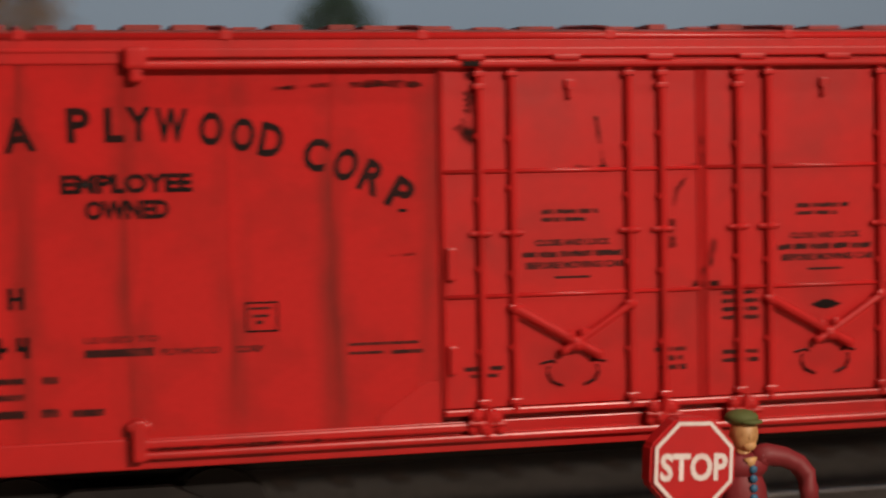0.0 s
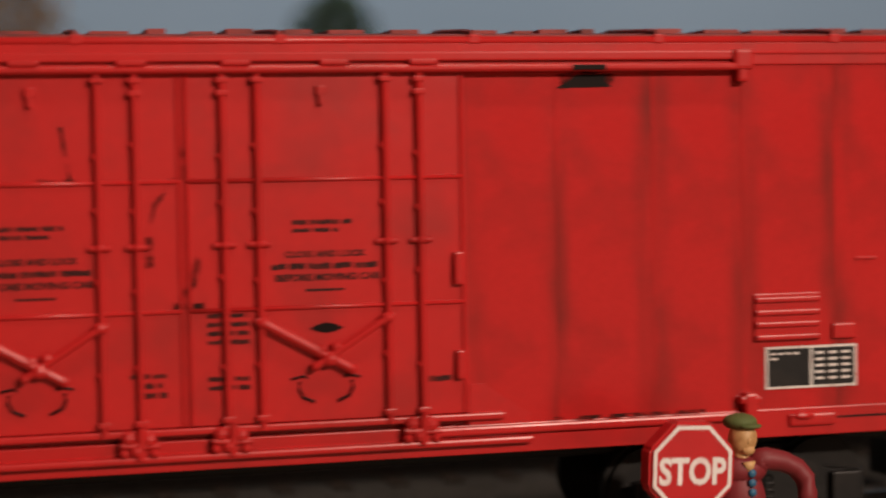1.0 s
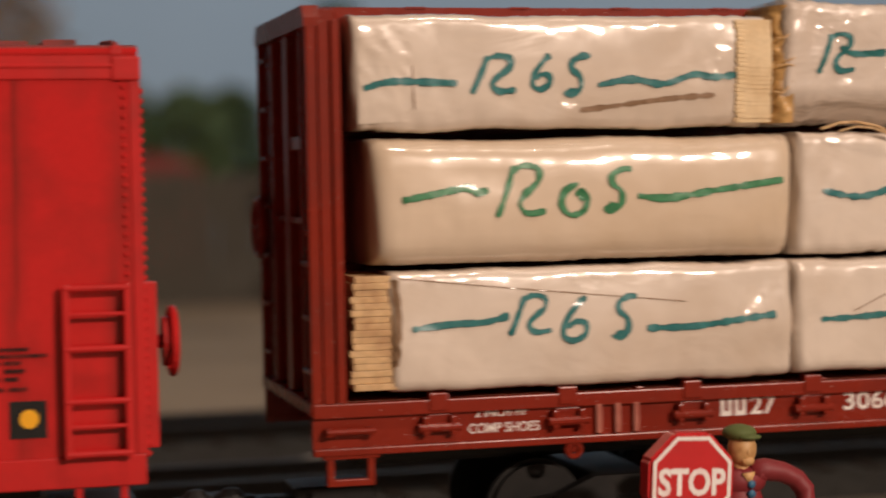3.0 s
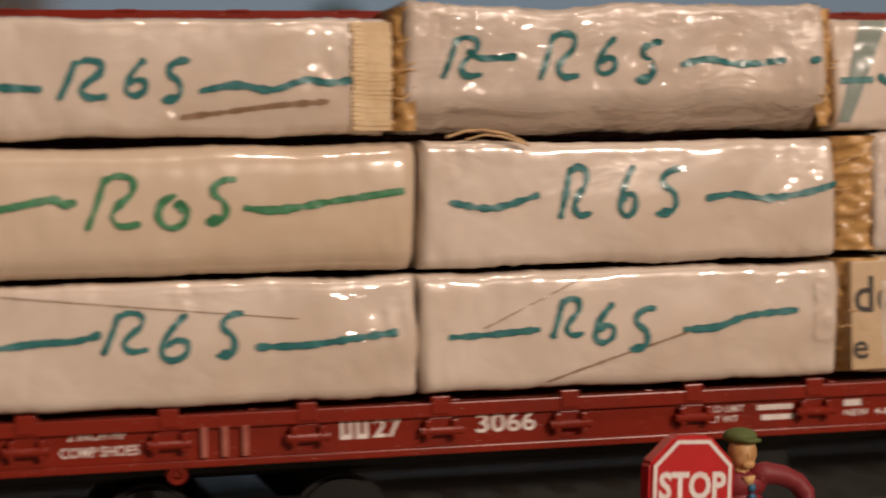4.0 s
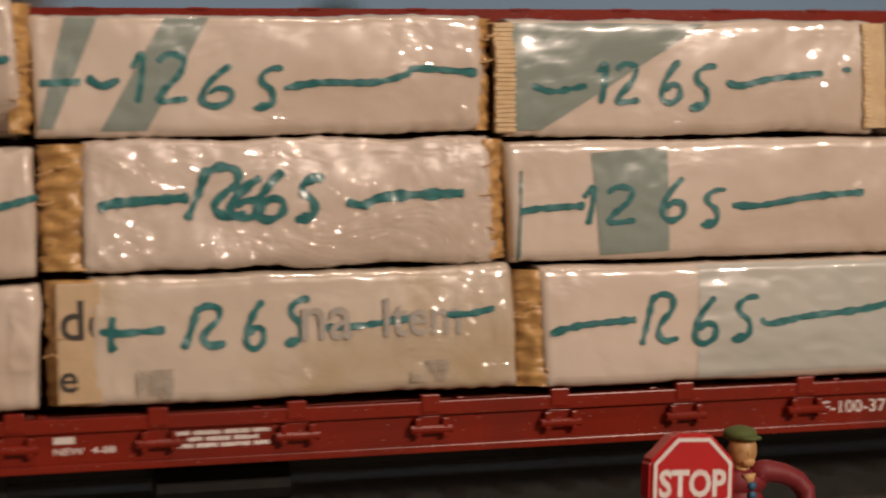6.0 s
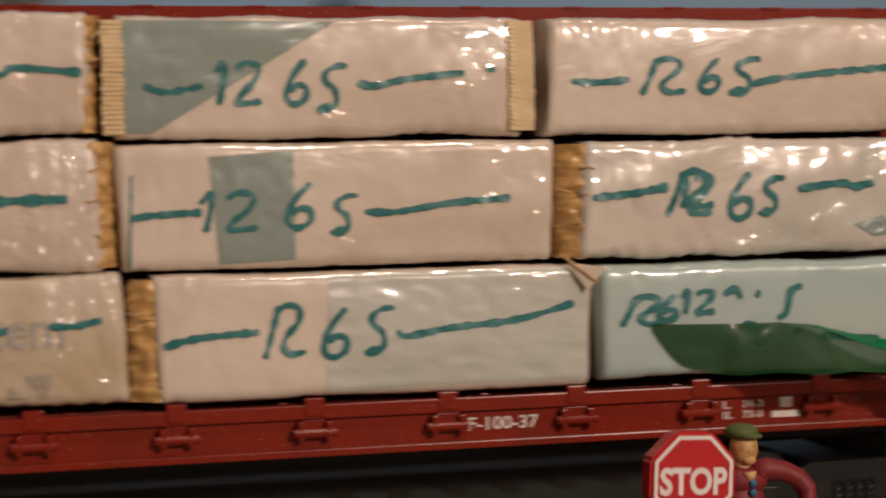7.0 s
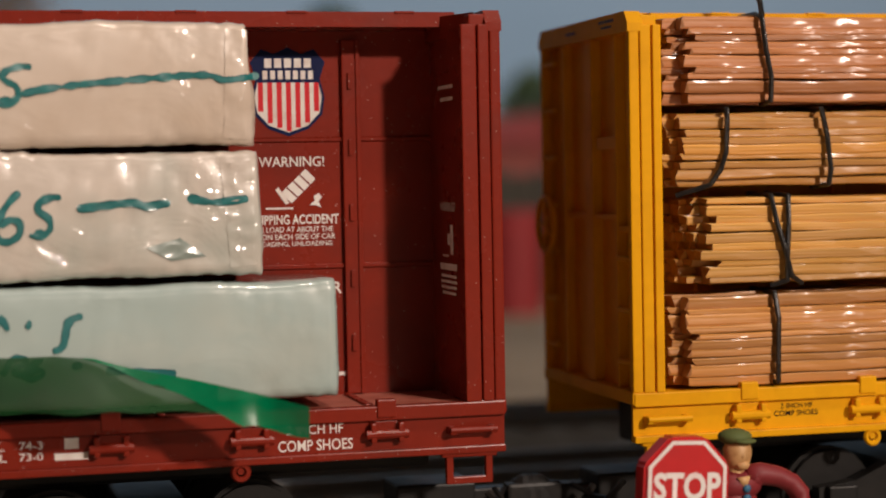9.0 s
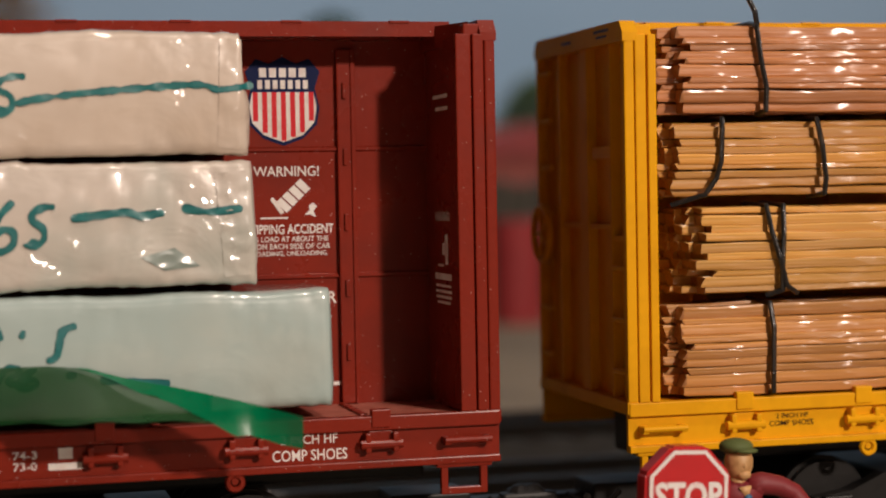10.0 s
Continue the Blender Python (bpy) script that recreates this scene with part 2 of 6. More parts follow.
def wrap_material(name, colour, other, crumple=0.0022, calm=0.57):
    """Glossy film over paper: pale with patches of another tint, finely crumpled."""
    m = material(name, colour, 0.34, vary=0.06, grain=260, bump=0.0, dirt=other, dirt_scale=75, dirt_amount=0.9, coat=1.0)
    n, l = m.node_tree.nodes, m.node_tree.links
    b = n["Principled BSDF"]
    co = n.new("ShaderNodeTexCoord")
    mp = n.new("ShaderNodeMapping")
    mp.inputs["Scale"].default_value = (0.5, 1, 0.9)
    mp.inputs["Rotation"].default_value = (0, 0.35, 0)
    l.new(co.outputs["Object"], mp.inputs[0])
    a = n.new("ShaderNodeTexNoise")
    a.inputs["Scale"].default_value, a.inputs["Detail"].default_value, a.inputs["Distortion"].default_value = 175, 3, 0.8
    l.new(mp.outputs[0], a.inputs["Vector"])
    v = n.new("ShaderNodeTexVoronoi")
    v.feature = "DISTANCE_TO_EDGE"
    v.inputs["Scale"].default_value = 150
    warp = n.new("ShaderNodeMix")
    warp.data_type = "VECTOR"
    warp.inputs[0].default_value = 0.012
    l.new(mp.outputs[0], warp.inputs[4])
    l.new(a.outputs["Color"], warp.inputs[5])
    l.new(warp.outputs[1], v.inputs["Vector"])
    f2 = n.new("ShaderNodeTexNoise")
    f2.inputs["Scale"].default_value, f2.inputs["Detail"].default_value = 620, 2
    l.new(mp.outputs[0], f2.inputs["Vector"])
    s1 = n.new("ShaderNodeMath")
    s1.operation = "MULTIPLY_ADD"
    s1.inputs[1].default_value = 0.22
    l.new(f2.outputs[0], s1.inputs[0])
    l.new(a.outputs[0], s1.inputs[2])
    s2 = n.new("ShaderNodeMath")
    s2.operation = "MULTIPLY_ADD"
    s2.inputs[1].default_value = 0.35
    l.new(v.outputs["Distance"], s2.inputs[0])
    l.new(s1.outputs[0], s2.inputs[2])
    zone = n.new("ShaderNodeTexNoise")
    zone.inputs["Scale"].default_value, zone.inputs["Detail"].default_value = 55, 1
    l.new(co.outputs["Object"], zone.inputs["Vector"])
    zr = n.new("ShaderNodeMapRange")
    zr.inputs[1].default_value, zr.inputs[2].default_value, zr.inputs[3].default_value, zr.inputs[4].default_value = calm, calm + 0.14, 0.10, 0.8
    l.new(zone.outputs[0], zr.inputs[0])
    bp = n.new("ShaderNodeBump")
    bp.inputs["Distance"].default_value = crumple
    l.new(zr.outputs[0], bp.inputs["Strength"])
    l.new(s2.outputs[0], bp.inputs["Height"])
    l.new(bp.outputs[0], b.inputs["Coat Normal"])
    soft = n.new("ShaderNodeBump")
    soft.inputs["Strength"].default_value, soft.inputs["Distance"].default_value = 0.35, crumple * 0.3
    l.new(a.outputs[0], soft.inputs["Height"])
    l.new(soft.outputs[0], b.inputs["Normal"])
    b.inputs["Coat Roughness"].default_value = 0.07
    b.inputs["Coat IOR"].default_value = 1.6
    return m


wrap_creased = wrap_material("creased_white_wrap", (0.69, 0.60, 0.52), (0.58, 0.48, 0.39), 0.0052, 0.32)
wrap_white = wrap_material("white_wrap", (0.71, 0.62, 0.53), (0.58, 0.475, 0.375))
wrap_stained = wrap_material("stained_printed_wrap", (0.64, 0.56, 0.46), (0.50, 0.39, 0.23), 0.0024, 0.5)
wrap_cream = wrap_material("cream_wrap", (0.68, 0.56, 0.43), (0.60, 0.47, 0.33), 0.0009, 0.6)
wrap_mint = wrap_material("mint_wrap", (0.42, 0.53, 0.51), (0.46, 0.53, 0.49), 0.0010, 0.6)
wrap_mint_pale = wrap_material("pale_mint_wrap", (0.57, 0.58, 0.53), (0.50, 0.54, 0.49), 0.0010, 0.55)
wrap_half = wrap_material("half_mint_wrap", (0.66, 0.60, 0.53), (0.48, 0.51, 0.46), 0.0024, 0.50)

ground_mat = material("layout_ground", (0.38, 0.31, 0.225), 0.9, vary=0.3, grain=900, bump=0.6, dirt=(0.17, 0.15, 0.12), dirt_scale=14, dirt_amount=0.8)
ballast_mat = material("ballast", (0.085, 0.08, 0.07), 0.9, vary=0.6, grain=700, bump=1.0, dirt=(0.04, 0.035, 0.03), dirt_scale=50, dirt_amount=0.6)
tie_mat = material("tie_brown", (0.05, 0.035, 0.025), 0.85, vary=0.3, per_object=0.2)
sky_mat = material("painted_sky", (0.29, 0.365, 0.44), 0.9, vary=0.03, grain=6, bump=0, dirt=(0.36, 0.43, 0.50), dirt_scale=3.0, dirt_amount=0.5)
wall_mat = material("room_wall_paint", (0.09, 0.085, 0.08), 0.9, vary=0.06, grain=30, bump=0.05)
pine_mat = material("pine_foliage", (0.035, 0.062, 0.022), 0.9, vary=0.5, grain=200, bump=0.3)
leaf_mat = material("olive_foliage", (0.09, 0.12, 0.04), 0.9, vary=0.5, grain=150, bump=0.3)
autumn_mat = material("autumn_foliage", (0.30, 0.17, 0.05), 0.9, vary=0.4, grain=150, bump=0.3)
bark_mat = material("bark", (0.06, 0.04, 0.03), 0.9)
brick_red = material("building_red", (0.31, 0.075, 0.055), 0.8, vary=0.2, grain=200)
drum_red = material("drum_red", (0.36, 0.03, 0.035), 0.6, vary=0.2, grain=200)
dark_wood = material("dark_fence", (0.085, 0.077, 0.062), 0.9, vary=0.4, grain=120, stretch=(3, 3, 0.3))
cap_green = material("cap_green", (0.10, 0.13, 0.035), 0.7, vary=0.15, grain=1500)
coat_red = material("coat_red", (0.20, 0.016, 0.022), 0.55, vary=0.15, grain=1500)
shirt_blue = material("shirt_blue", (0.03, 0.13, 0.24), 0.5, vary=0.15)
flesh_paint = material("flesh_paint", (0.66, 0.40, 0.17), 0.5, vary=0.12, grain=1500, dirt=(0.36, 0.17, 0.05), dirt_scale=800, dirt_amount=0.6)
trouser_paint = material("trouser_paint", (0.03, 0.035, 0.06), 0.7)
sign_red = material("sign_red", (0.52, 0.012, 0.016), 0.3, vary=0.12, grain=700, coat=0.3, dirt=(0.40, 0.012, 0.014), dirt_scale=300, dirt_amount=0.5)
sign_white = material("sign_white", (0.80, 0.76, 0.74), 0.4, vary=0.1, dirt=(0.7, 0.4, 0.4), dirt_scale=500, dirt_amount=0.4)


# ---- mesh tools; all lengths in millimetres, x along the track, y away from the lens, z above eye level ----
ORIGIN = {}
MOVING = []


def thing(name, x, y, z, label, category, group="", moving=False):
    ob = new(name)
    ob.empty_display_size = 0.005
    ORIGIN[ob.name] = Vector((x, y, z))
    ob.matrix_world = pose(x * MM, y * MM, (z + EYE_H) * MM)
    if moving:
        MOVING.append((ob, Vector((x, y, z))))
    return tagged(ob, label, category, group)


def root_of(ob):
    while ob.parent:
        ob = ob.parent
    return ob


def part(name, bm, mat, parent, label="", smooth=False):
    o = ORIGIN[root_of(parent).name]
    bmesh.ops.translate(bm, vec=-o, verts=bm.verts)
    bmesh.ops.scale(bm, vec=(MM, MM, MM), verts=bm.verts)
    me = bpy.data.meshes.new(name)
    if smooth:
        for f in bm.faces:
            f.smooth = True
    bm.to_mesh(me)
    bm.free()
    for m in (mat if isinstance(mat, (list, tuple)) else [mat]):
        me.materials.append(m)
    ob = new(name, me)
    ob.parent = parent
    if label:
        ob["label"] = label
    return ob


def structure(name, bm, mat, label="", category="", kind="structure", smooth=False):
    """A piece of the setting or a single-mesh thing, given in the same millimetres."""
    bmesh.ops.translate(bm, vec=(0, 0, EYE_H), verts=bm.verts)
    bmesh.ops.scale(bm, vec=(MM, MM, MM), verts=bm.verts)
    me = bpy.data.meshes.new(name)
    if smooth:
        for f in bm.faces:
            f.smooth = True
    bm.to_mesh(me)
    bm.free()
    for m in (mat if isinstance(mat, (list, tuple)) else [mat]):
        me.materials.append(m)
    return tagged(new(name, me), label, category, "", kind)


def B():
    return bmesh.new()


def box(bm, x0, x1, y0, y1, z0, z1, bev=0.0, index=0):
    r = bmesh.ops.create_cube(bm, size=1.0)
    vs = r["verts"]
    for v in vs:
        v.co = Vector((x0 + (v.co.x + 0.5) * (x1 - x0), y0 + (v.co.y + 0.5) * (y1 - y0), z0 + (v.co.z + 0.5) * (z1 - z0)))
    fs = {f for v in vs for f in v.link_faces}
    for f in fs:
        f.material_index = index
    if bev:
        es = list({e for v in vs for e in v.link_edges})
        bmesh.ops.bevel(bm, geom=es, offset=bev, segments=2, affect="EDGES", profile=0.6)
    return bm


def rod(bm, a, b, r, n=8, r2=None, index=0):
    a, b = Vector(a), Vector(b)
    d = b - a
    m = Matrix.Translation((a + b) / 2) @ d.to_track_quat("Z", "Y").to_matrix().to_4x4()
    res = bmesh.ops.create_cone(bm, cap_ends=True, segments=n, radius1=r, radius2=r if r2 is None else r2, depth=d.length, matrix=m)
    for f in {f for v in res["verts"] for f in v.link_faces}:
        f.material_index = index
    return bm


def ball(bm, at, rx, ry, rz, n=12, index=0):
    res = bmesh.ops.create_uvsphere(bm, u_segments=n, v_segments=max(6, n * 2 // 3), radius=1.0,
                                    matrix=Matrix.Translation(at) @ Matrix.Diagonal((rx, ry, rz, 1)))
    for f in {f for v in res["verts"] for f in v.link_faces}:
        f.material_index = index
    return bm


def tube(bm, pts, r, n=6):
    for a, b in zip(pts, pts[1:]):
        rod(bm, a, b, r, n)
    for p in pts[1:-1]:
        ball(bm, p, r, r, r, 6)
    return bm


def limb(bm, pts, radii, n=12, index=0):
    """A smooth bent round bar through pts, with the given radius at each."""
    rings = []
    for k, p in enumerate(pts):
        a, b = Vector(pts[max(0, k - 1)]), Vector(pts[min(len(pts) - 1, k + 1)])
        m = (b - a).to_track_quat("Z", "Y").to_matrix()
        rings.append([bm.verts.new(Vector(p) + m @ Vector((radii[k] * math.cos(math.tau * i / n), radii[k] * math.sin(math.tau * i / n), 0))) for i in range(n)])
    faces = [bm.faces.new((u[i], u[(i + 1) % n], v[(i + 1) % n], v[i])) for u, v in zip(rings, rings[1:]) for i in range(n)]
    faces += [bm.faces.new(rings[0][::-1]), bm.faces.new(rings[-1])]
    for f in faces:
        f.material_index = index
    return bm


def prism(bm, outline, y0, y1):
    """An outline in x and z, closed, given depth along y."""
    f = [bm.verts.new((x, y0, z)) for x, z in outline]
    k = [bm.verts.new((x, y1, z)) for x, z in outline]
    n = len(f)
    bm.faces.new(f)
    bm.faces.new(k[::-1])
    for i in range(n):
        bm.faces.new((f[(i + 1) % n], f[i], k[i], k[(i + 1) % n]))
    bmesh.ops.recalc_face_normals(bm, faces=bm.faces[:])
    return bm


def torus(bm, at, R, r, n=20, m=8, axis="y"):
    ring = []
    for i in range(n):
        a = 2 * math.pi * i / n
        row = []
        for j in range(m):
            b = 2 * math.pi * j / m
            u, w = (R + r * math.cos(b)) * math.cos(a), (R + r * math.cos(b)) * math.sin(a)
            h = r * math.sin(b)
            c = (u, h, w) if axis == "y" else (h, u, w)
            row.append(bm.verts.new(Vector(at) + Vector(c)))
        ring.append(row)
    for i in range(n):
        for j in range(m):
            bm.faces.new((ring[i][j], ring[(i + 1) % n][j], ring[(i + 1) % n][(j + 1) % m], ring[i][(j + 1) % m]))
    bmesh.ops.recalc_face_normals(bm, faces=bm.faces[:])
    return bm


def letter_mesh(text, bold=0.012):
    c = bpy.data.curves.new("lettering", "FONT")
    c.body, c.size, c.offset, c.resolution_u = text, 1.0, bold, 3
    c.align_x = "CENTER"
    ob = new("lettering_source", c)
    bpy.context.view_layer.update()
    me = bpy.data.meshes.new_from_object(ob.evaluated_get(bpy.context.evaluated_depsgraph_get()))
    bm = B()
    bm.from_mesh(me)
    bpy.data.objects.remove(ob)
    bpy.data.meshes.remove(me)
    return bm


def lettering(text, x0, x1, z0, z1, y, mat, parent, turn=0.0, face="front", bold=0.012):
    """Words in the upright plane y that fill the given rectangle; or, face 'side', in the plane x = y with x0, x1 along the depth."""
    bm = letter_mesh(text, bold)
    xs, ys = [v.co.x for v in bm.verts], [v.co.y for v in bm.verts]
    ax, bx, ay, by = min(xs), max(xs), min(ys), max(ys)
    cx, cz, ca, sa = (x0 + x1) / 2, (z0 + z1) / 2, math.cos(radians(turn)), math.sin(radians(turn))
    for v in bm.verts:
        u = (v.co.x - (ax + bx) / 2) / (bx - ax) * (x1 - x0)
        w = (v.co.y - (ay + by) / 2) / (by - ay) * (z1 - z0)
        u, w = u * ca - w * sa, u * sa + w * ca
        v.co = Vector((cx + u, y, cz + w)) if face == "front" else Vector((y, cx - u, cz + w))
    return part("lettering", bm, mat, parent)


def bars(rects, y, mat, parent, name="lettering", depth=0.03):
    bm = B()
    for x0, x1, z0, z1 in rects:
        box(bm, x0, x1, y - depth, y, z0, z1)
    return part(name, bm, mat, parent)


def small_print(rows, y, mat, parent):
    """Lines too small to read: words as runs of short upright bars."""
    rnd = random.Random(int(rows[0][0] * 10))
    out = []
    for x0, x1, z0, z1 in rows:
        x, left = x0, rnd.randint(4, 8)
        while x < x1:
            w = (z1 - z0) * rnd.uniform(0.45, 0.75)
            cut = rnd.choice((0.0, 0.0, 0.12))
            out.append((x, min(x + w, x1), z0 + (z1 - z0) * cut, z1 - (z1 - z0) * rnd.choice((0.0, 0.0, 0.15))))
            left -= 1
            x += w + (0.03 if left else 0.34)
            left = left or rnd.randint(4, 10)
    ob = bars(out, y, mat, parent)
    ob["kind"] = "stuff"
    return ob


# ---- the setting ----
structure("ground", box(B(), -900, 1500, -1000, 900, -60, -47), ground_mat, "pale grey-brown scenic ground of a model railway layout", "ground")
for yy in (16.0, 78.0, 140.0):
    bm = B()
    vs = [(-800, yy - 24, -46.99), (-800, yy - 16, -44.6), (-800, yy + 16, -44.6), (-800, yy + 24, -46.99)]
    a = [bm.verts.new(v) for v in vs]
    b = [bm.verts.new((1400, v[1], v[2])) for v in vs]
    for i in range(3):
        bm.faces.new((a[i], b[i], b[i + 1], a[i + 1]))
    bm.faces.new((a[3], b[3], b[0], a[0]))
    structure("ballast", bm, ballast_mat, "dark grey track ballast", "ballast", kind="stuff")
structure("backdrop", box(B(), -900, 1500, 900, 912, -60, 1500), sky_mat, "plain painted grey-blue sky backdrop board", "backdrop")
structure("ceiling", box(B(), -910, 1510, -1010, 912, 1500, 1520), wall_mat)
structure("wall_south", box(B(), -900, 1500, -1012, -1000, -60, 1500), wall_mat)
structure("wall_west", box(B(), -912, -900, -1000, 900, -60, 1500), wall_mat)
structure("wall_east", box(B(), 1500, 1512, -1000, 900, -60, 1500), wall_mat)


def track(y):
    t = thing("railway_track", 300, y, -44.6, "model railway track with dark steel rails on brown ties", "track", "layout tracks")
    for dy in (-8.25, 8.25):
        bm = B()
        box(bm, -800, 1400, y + dy - 0.45, y + dy + 0.45, -43.0, -42.0, 0.1)
        box(bm, -800, 1400, y + dy - 0.18, y + dy + 0.18, -44.0, -43.0)
        box(bm, -800, 1400, y + dy - 0.8, y + dy + 0.8, -44.3, -44.0)
        part("rail", bm, steel, t)
    bm = B()
    for i in range(270):
        x = -780 + i * 8.0
        box(bm, x - 1.3, x + 1.3, y - 15, y + 15, -45.2, -44.3)
    s = part("tie_bed", bm, tie_mat, t)
    s["kind"] = "stuff"
    return t


track(16.0)
track(78.0)
track(140.0)


# ---- bogies, couplers and other running gear ----
WHEELS = []


def bogie(car, x, z=-42.0):
    """A two-axle truck centred under the car at x, standing on the rail top z."""
    bm = B()
    box(bm, x - 3.5, x + 3.5, 4, 27, z + 5, z + 8.5, 0.4)
    g = part("bogie", bm, black_plastic, car, "black plastic two-axle truck")
    for yy, s in ((3.2, 1), (27.8, -1)):
        bm = B()
        prism(bm, [(x - 13.5, z + 6.6), (x - 13.5, z + 3.6), (x - 10, z + 3.2), (x - 6, z + 4.6), (x - 4, z + 1.8), (x + 4, z + 1.8), (x + 6, z + 4.6), (x + 10, z + 3.2),
                   (x + 13.5, z + 3.6), (x + 13.5, z + 6.6), (x + 9, z + 7.2), (x + 5, z + 9.0), (x - 5, z + 9.0), (x - 9, z + 7.2)], yy - 0.9, yy + 0.9)
        for k in (-11, 11):
            box(bm, x + k - 1.7, x + k + 1.7, yy - 1.7 * s - 0.2, yy - 0.7 * s, z + 3.6, z + 6.8, 0.2)
            rod(bm, (x + k, yy - 1.9 * s, z + 5.2), (x + k, yy - 0.9 * s, z + 5.2), 1.1, 10)
        part("side_frame", bm, black_plastic, g)
        for k in (-1.9, -0.6, 0.7, 2.0):
            bm = B()
            for i in range(6):
                torus(bm, (x + k, yy - 1.0 * s, z + 2.6 + i * 0.75), 0.5, 0.16, 8, 5)
            part("spring", bm, black_plastic, g)
    for k in (-10.2, 10.2):
        bm = B()
        for yy in (7.6, 23.4):
            rod(bm, (0, yy - 15.5 - 1.3, 0), (0, yy - 15.5 + 1.3, 0), 5.0, 24)
            rod(bm, (0, yy - 15.5 - 0.4, 0), (0, yy - 15.5 + 0.4, 0), 5.5, 24)
        rod(bm, (0, -10, 0), (0, 10, 0), 0.9, 8)
        bmesh.ops.scale(bm, vec=(MM, MM, MM), verts=bm.verts)
        me = bpy.data.meshes.new("wheelset")
        bm.to_mesh(me)
        bm.free()
        me.materials.append(wheel_black)
        w = new("wheelset", me)
        w.parent = g
        o = (Vector((x + k, 15.5, z + 5.05)) - ORIGIN[car.name]) * MM
        w.location = o
        WHEELS.append((w, o))


def coupler(car, x, s, z=-36.5):
    """A knuckle coupler at the end x, pointing along s, with its draft box."""
    bm = B()
    box(bm, min(x - 9 * s, x), max(x - 9 * s, x), 12, 19, z - 2, z + 2.5, 0.3)
    box(bm, min(x - 1 * s, x + 5 * s), max(x - 1 * s, x + 5 * s), 14.2, 16.8, z - 1.3, z + 1.3, 0.2)
    box(bm, min(x + 4 * s, x + 8 * s), max(x + 4 * s, x + 8 * s), 13.0, 15.2, z - 1.8, z + 1.8, 0.4)
    box(bm, min(x + 6.4 * s, x + 8.6 * s), max(x + 6.4 * s, x + 8.6 * s), 14.6, 18.0, z - 1.8, z + 1.8, 0.4)
    ball(bm, (x + 6.6 * s, 14.6, z), 2.2, 1.9, 2.7, 12)
    box(bm, min(x + 5 * s, x + 7 * s), max(x + 5 * s, x + 7 * s), 12.4, 16.8, z - 3.6, z - 1.2, 0.4)
    rod(bm, (x + 6.2 * s, 13.6, z - 7.2), (x + 6.2 * s, 13.6, z - 2), 0.5, 8)
    part("coupler", bm, black_plastic, car, "black knuckle coupler")
    bm = B()
    tube(bm, [(x - 0.2 * s, 4.0, z + 3.0), (x + 1.4 * s, 5.0, z + 1.0), (x + 1.6 * s, 9.0, z + 0.6), (x + 3.2 * s, 12.0, z + 1.6)], 0.32)
    part("cut_lever", bm, black_plastic, car)
    bm = B()
    tube(bm, [(x + 1 * s, 11, z + 1.5), (x + 2.2 * s, 10.4, z + 0.2), (x + 2.8 * s, 10.2, z - 2.5), (x + 4.2 * s, 10.2, z - 5.0), (x + 6.2 * s, 10.6, z - 5.9)], 0.42)
    part("air_hose", bm, black_plastic, car)


def stirrup(car, x0, x1, z0, z1, y, mat):
    bm = B()
    w = 0.75
    box(bm, x0, x0 + w, y, y + 0.8, z0, z1, 0.12)
    box(bm, x1 - w, x1, y, y + 0.8, z0, z1, 0.12)
    box(bm, x0 + w * 0.9, x1 - w * 0.9, y, y + 0.8, z0, z0 + w, 0.12)
    return part("step", bm, mat, car)


# ---- red boxcar ----
XC, HALF = 78.7, 93.6


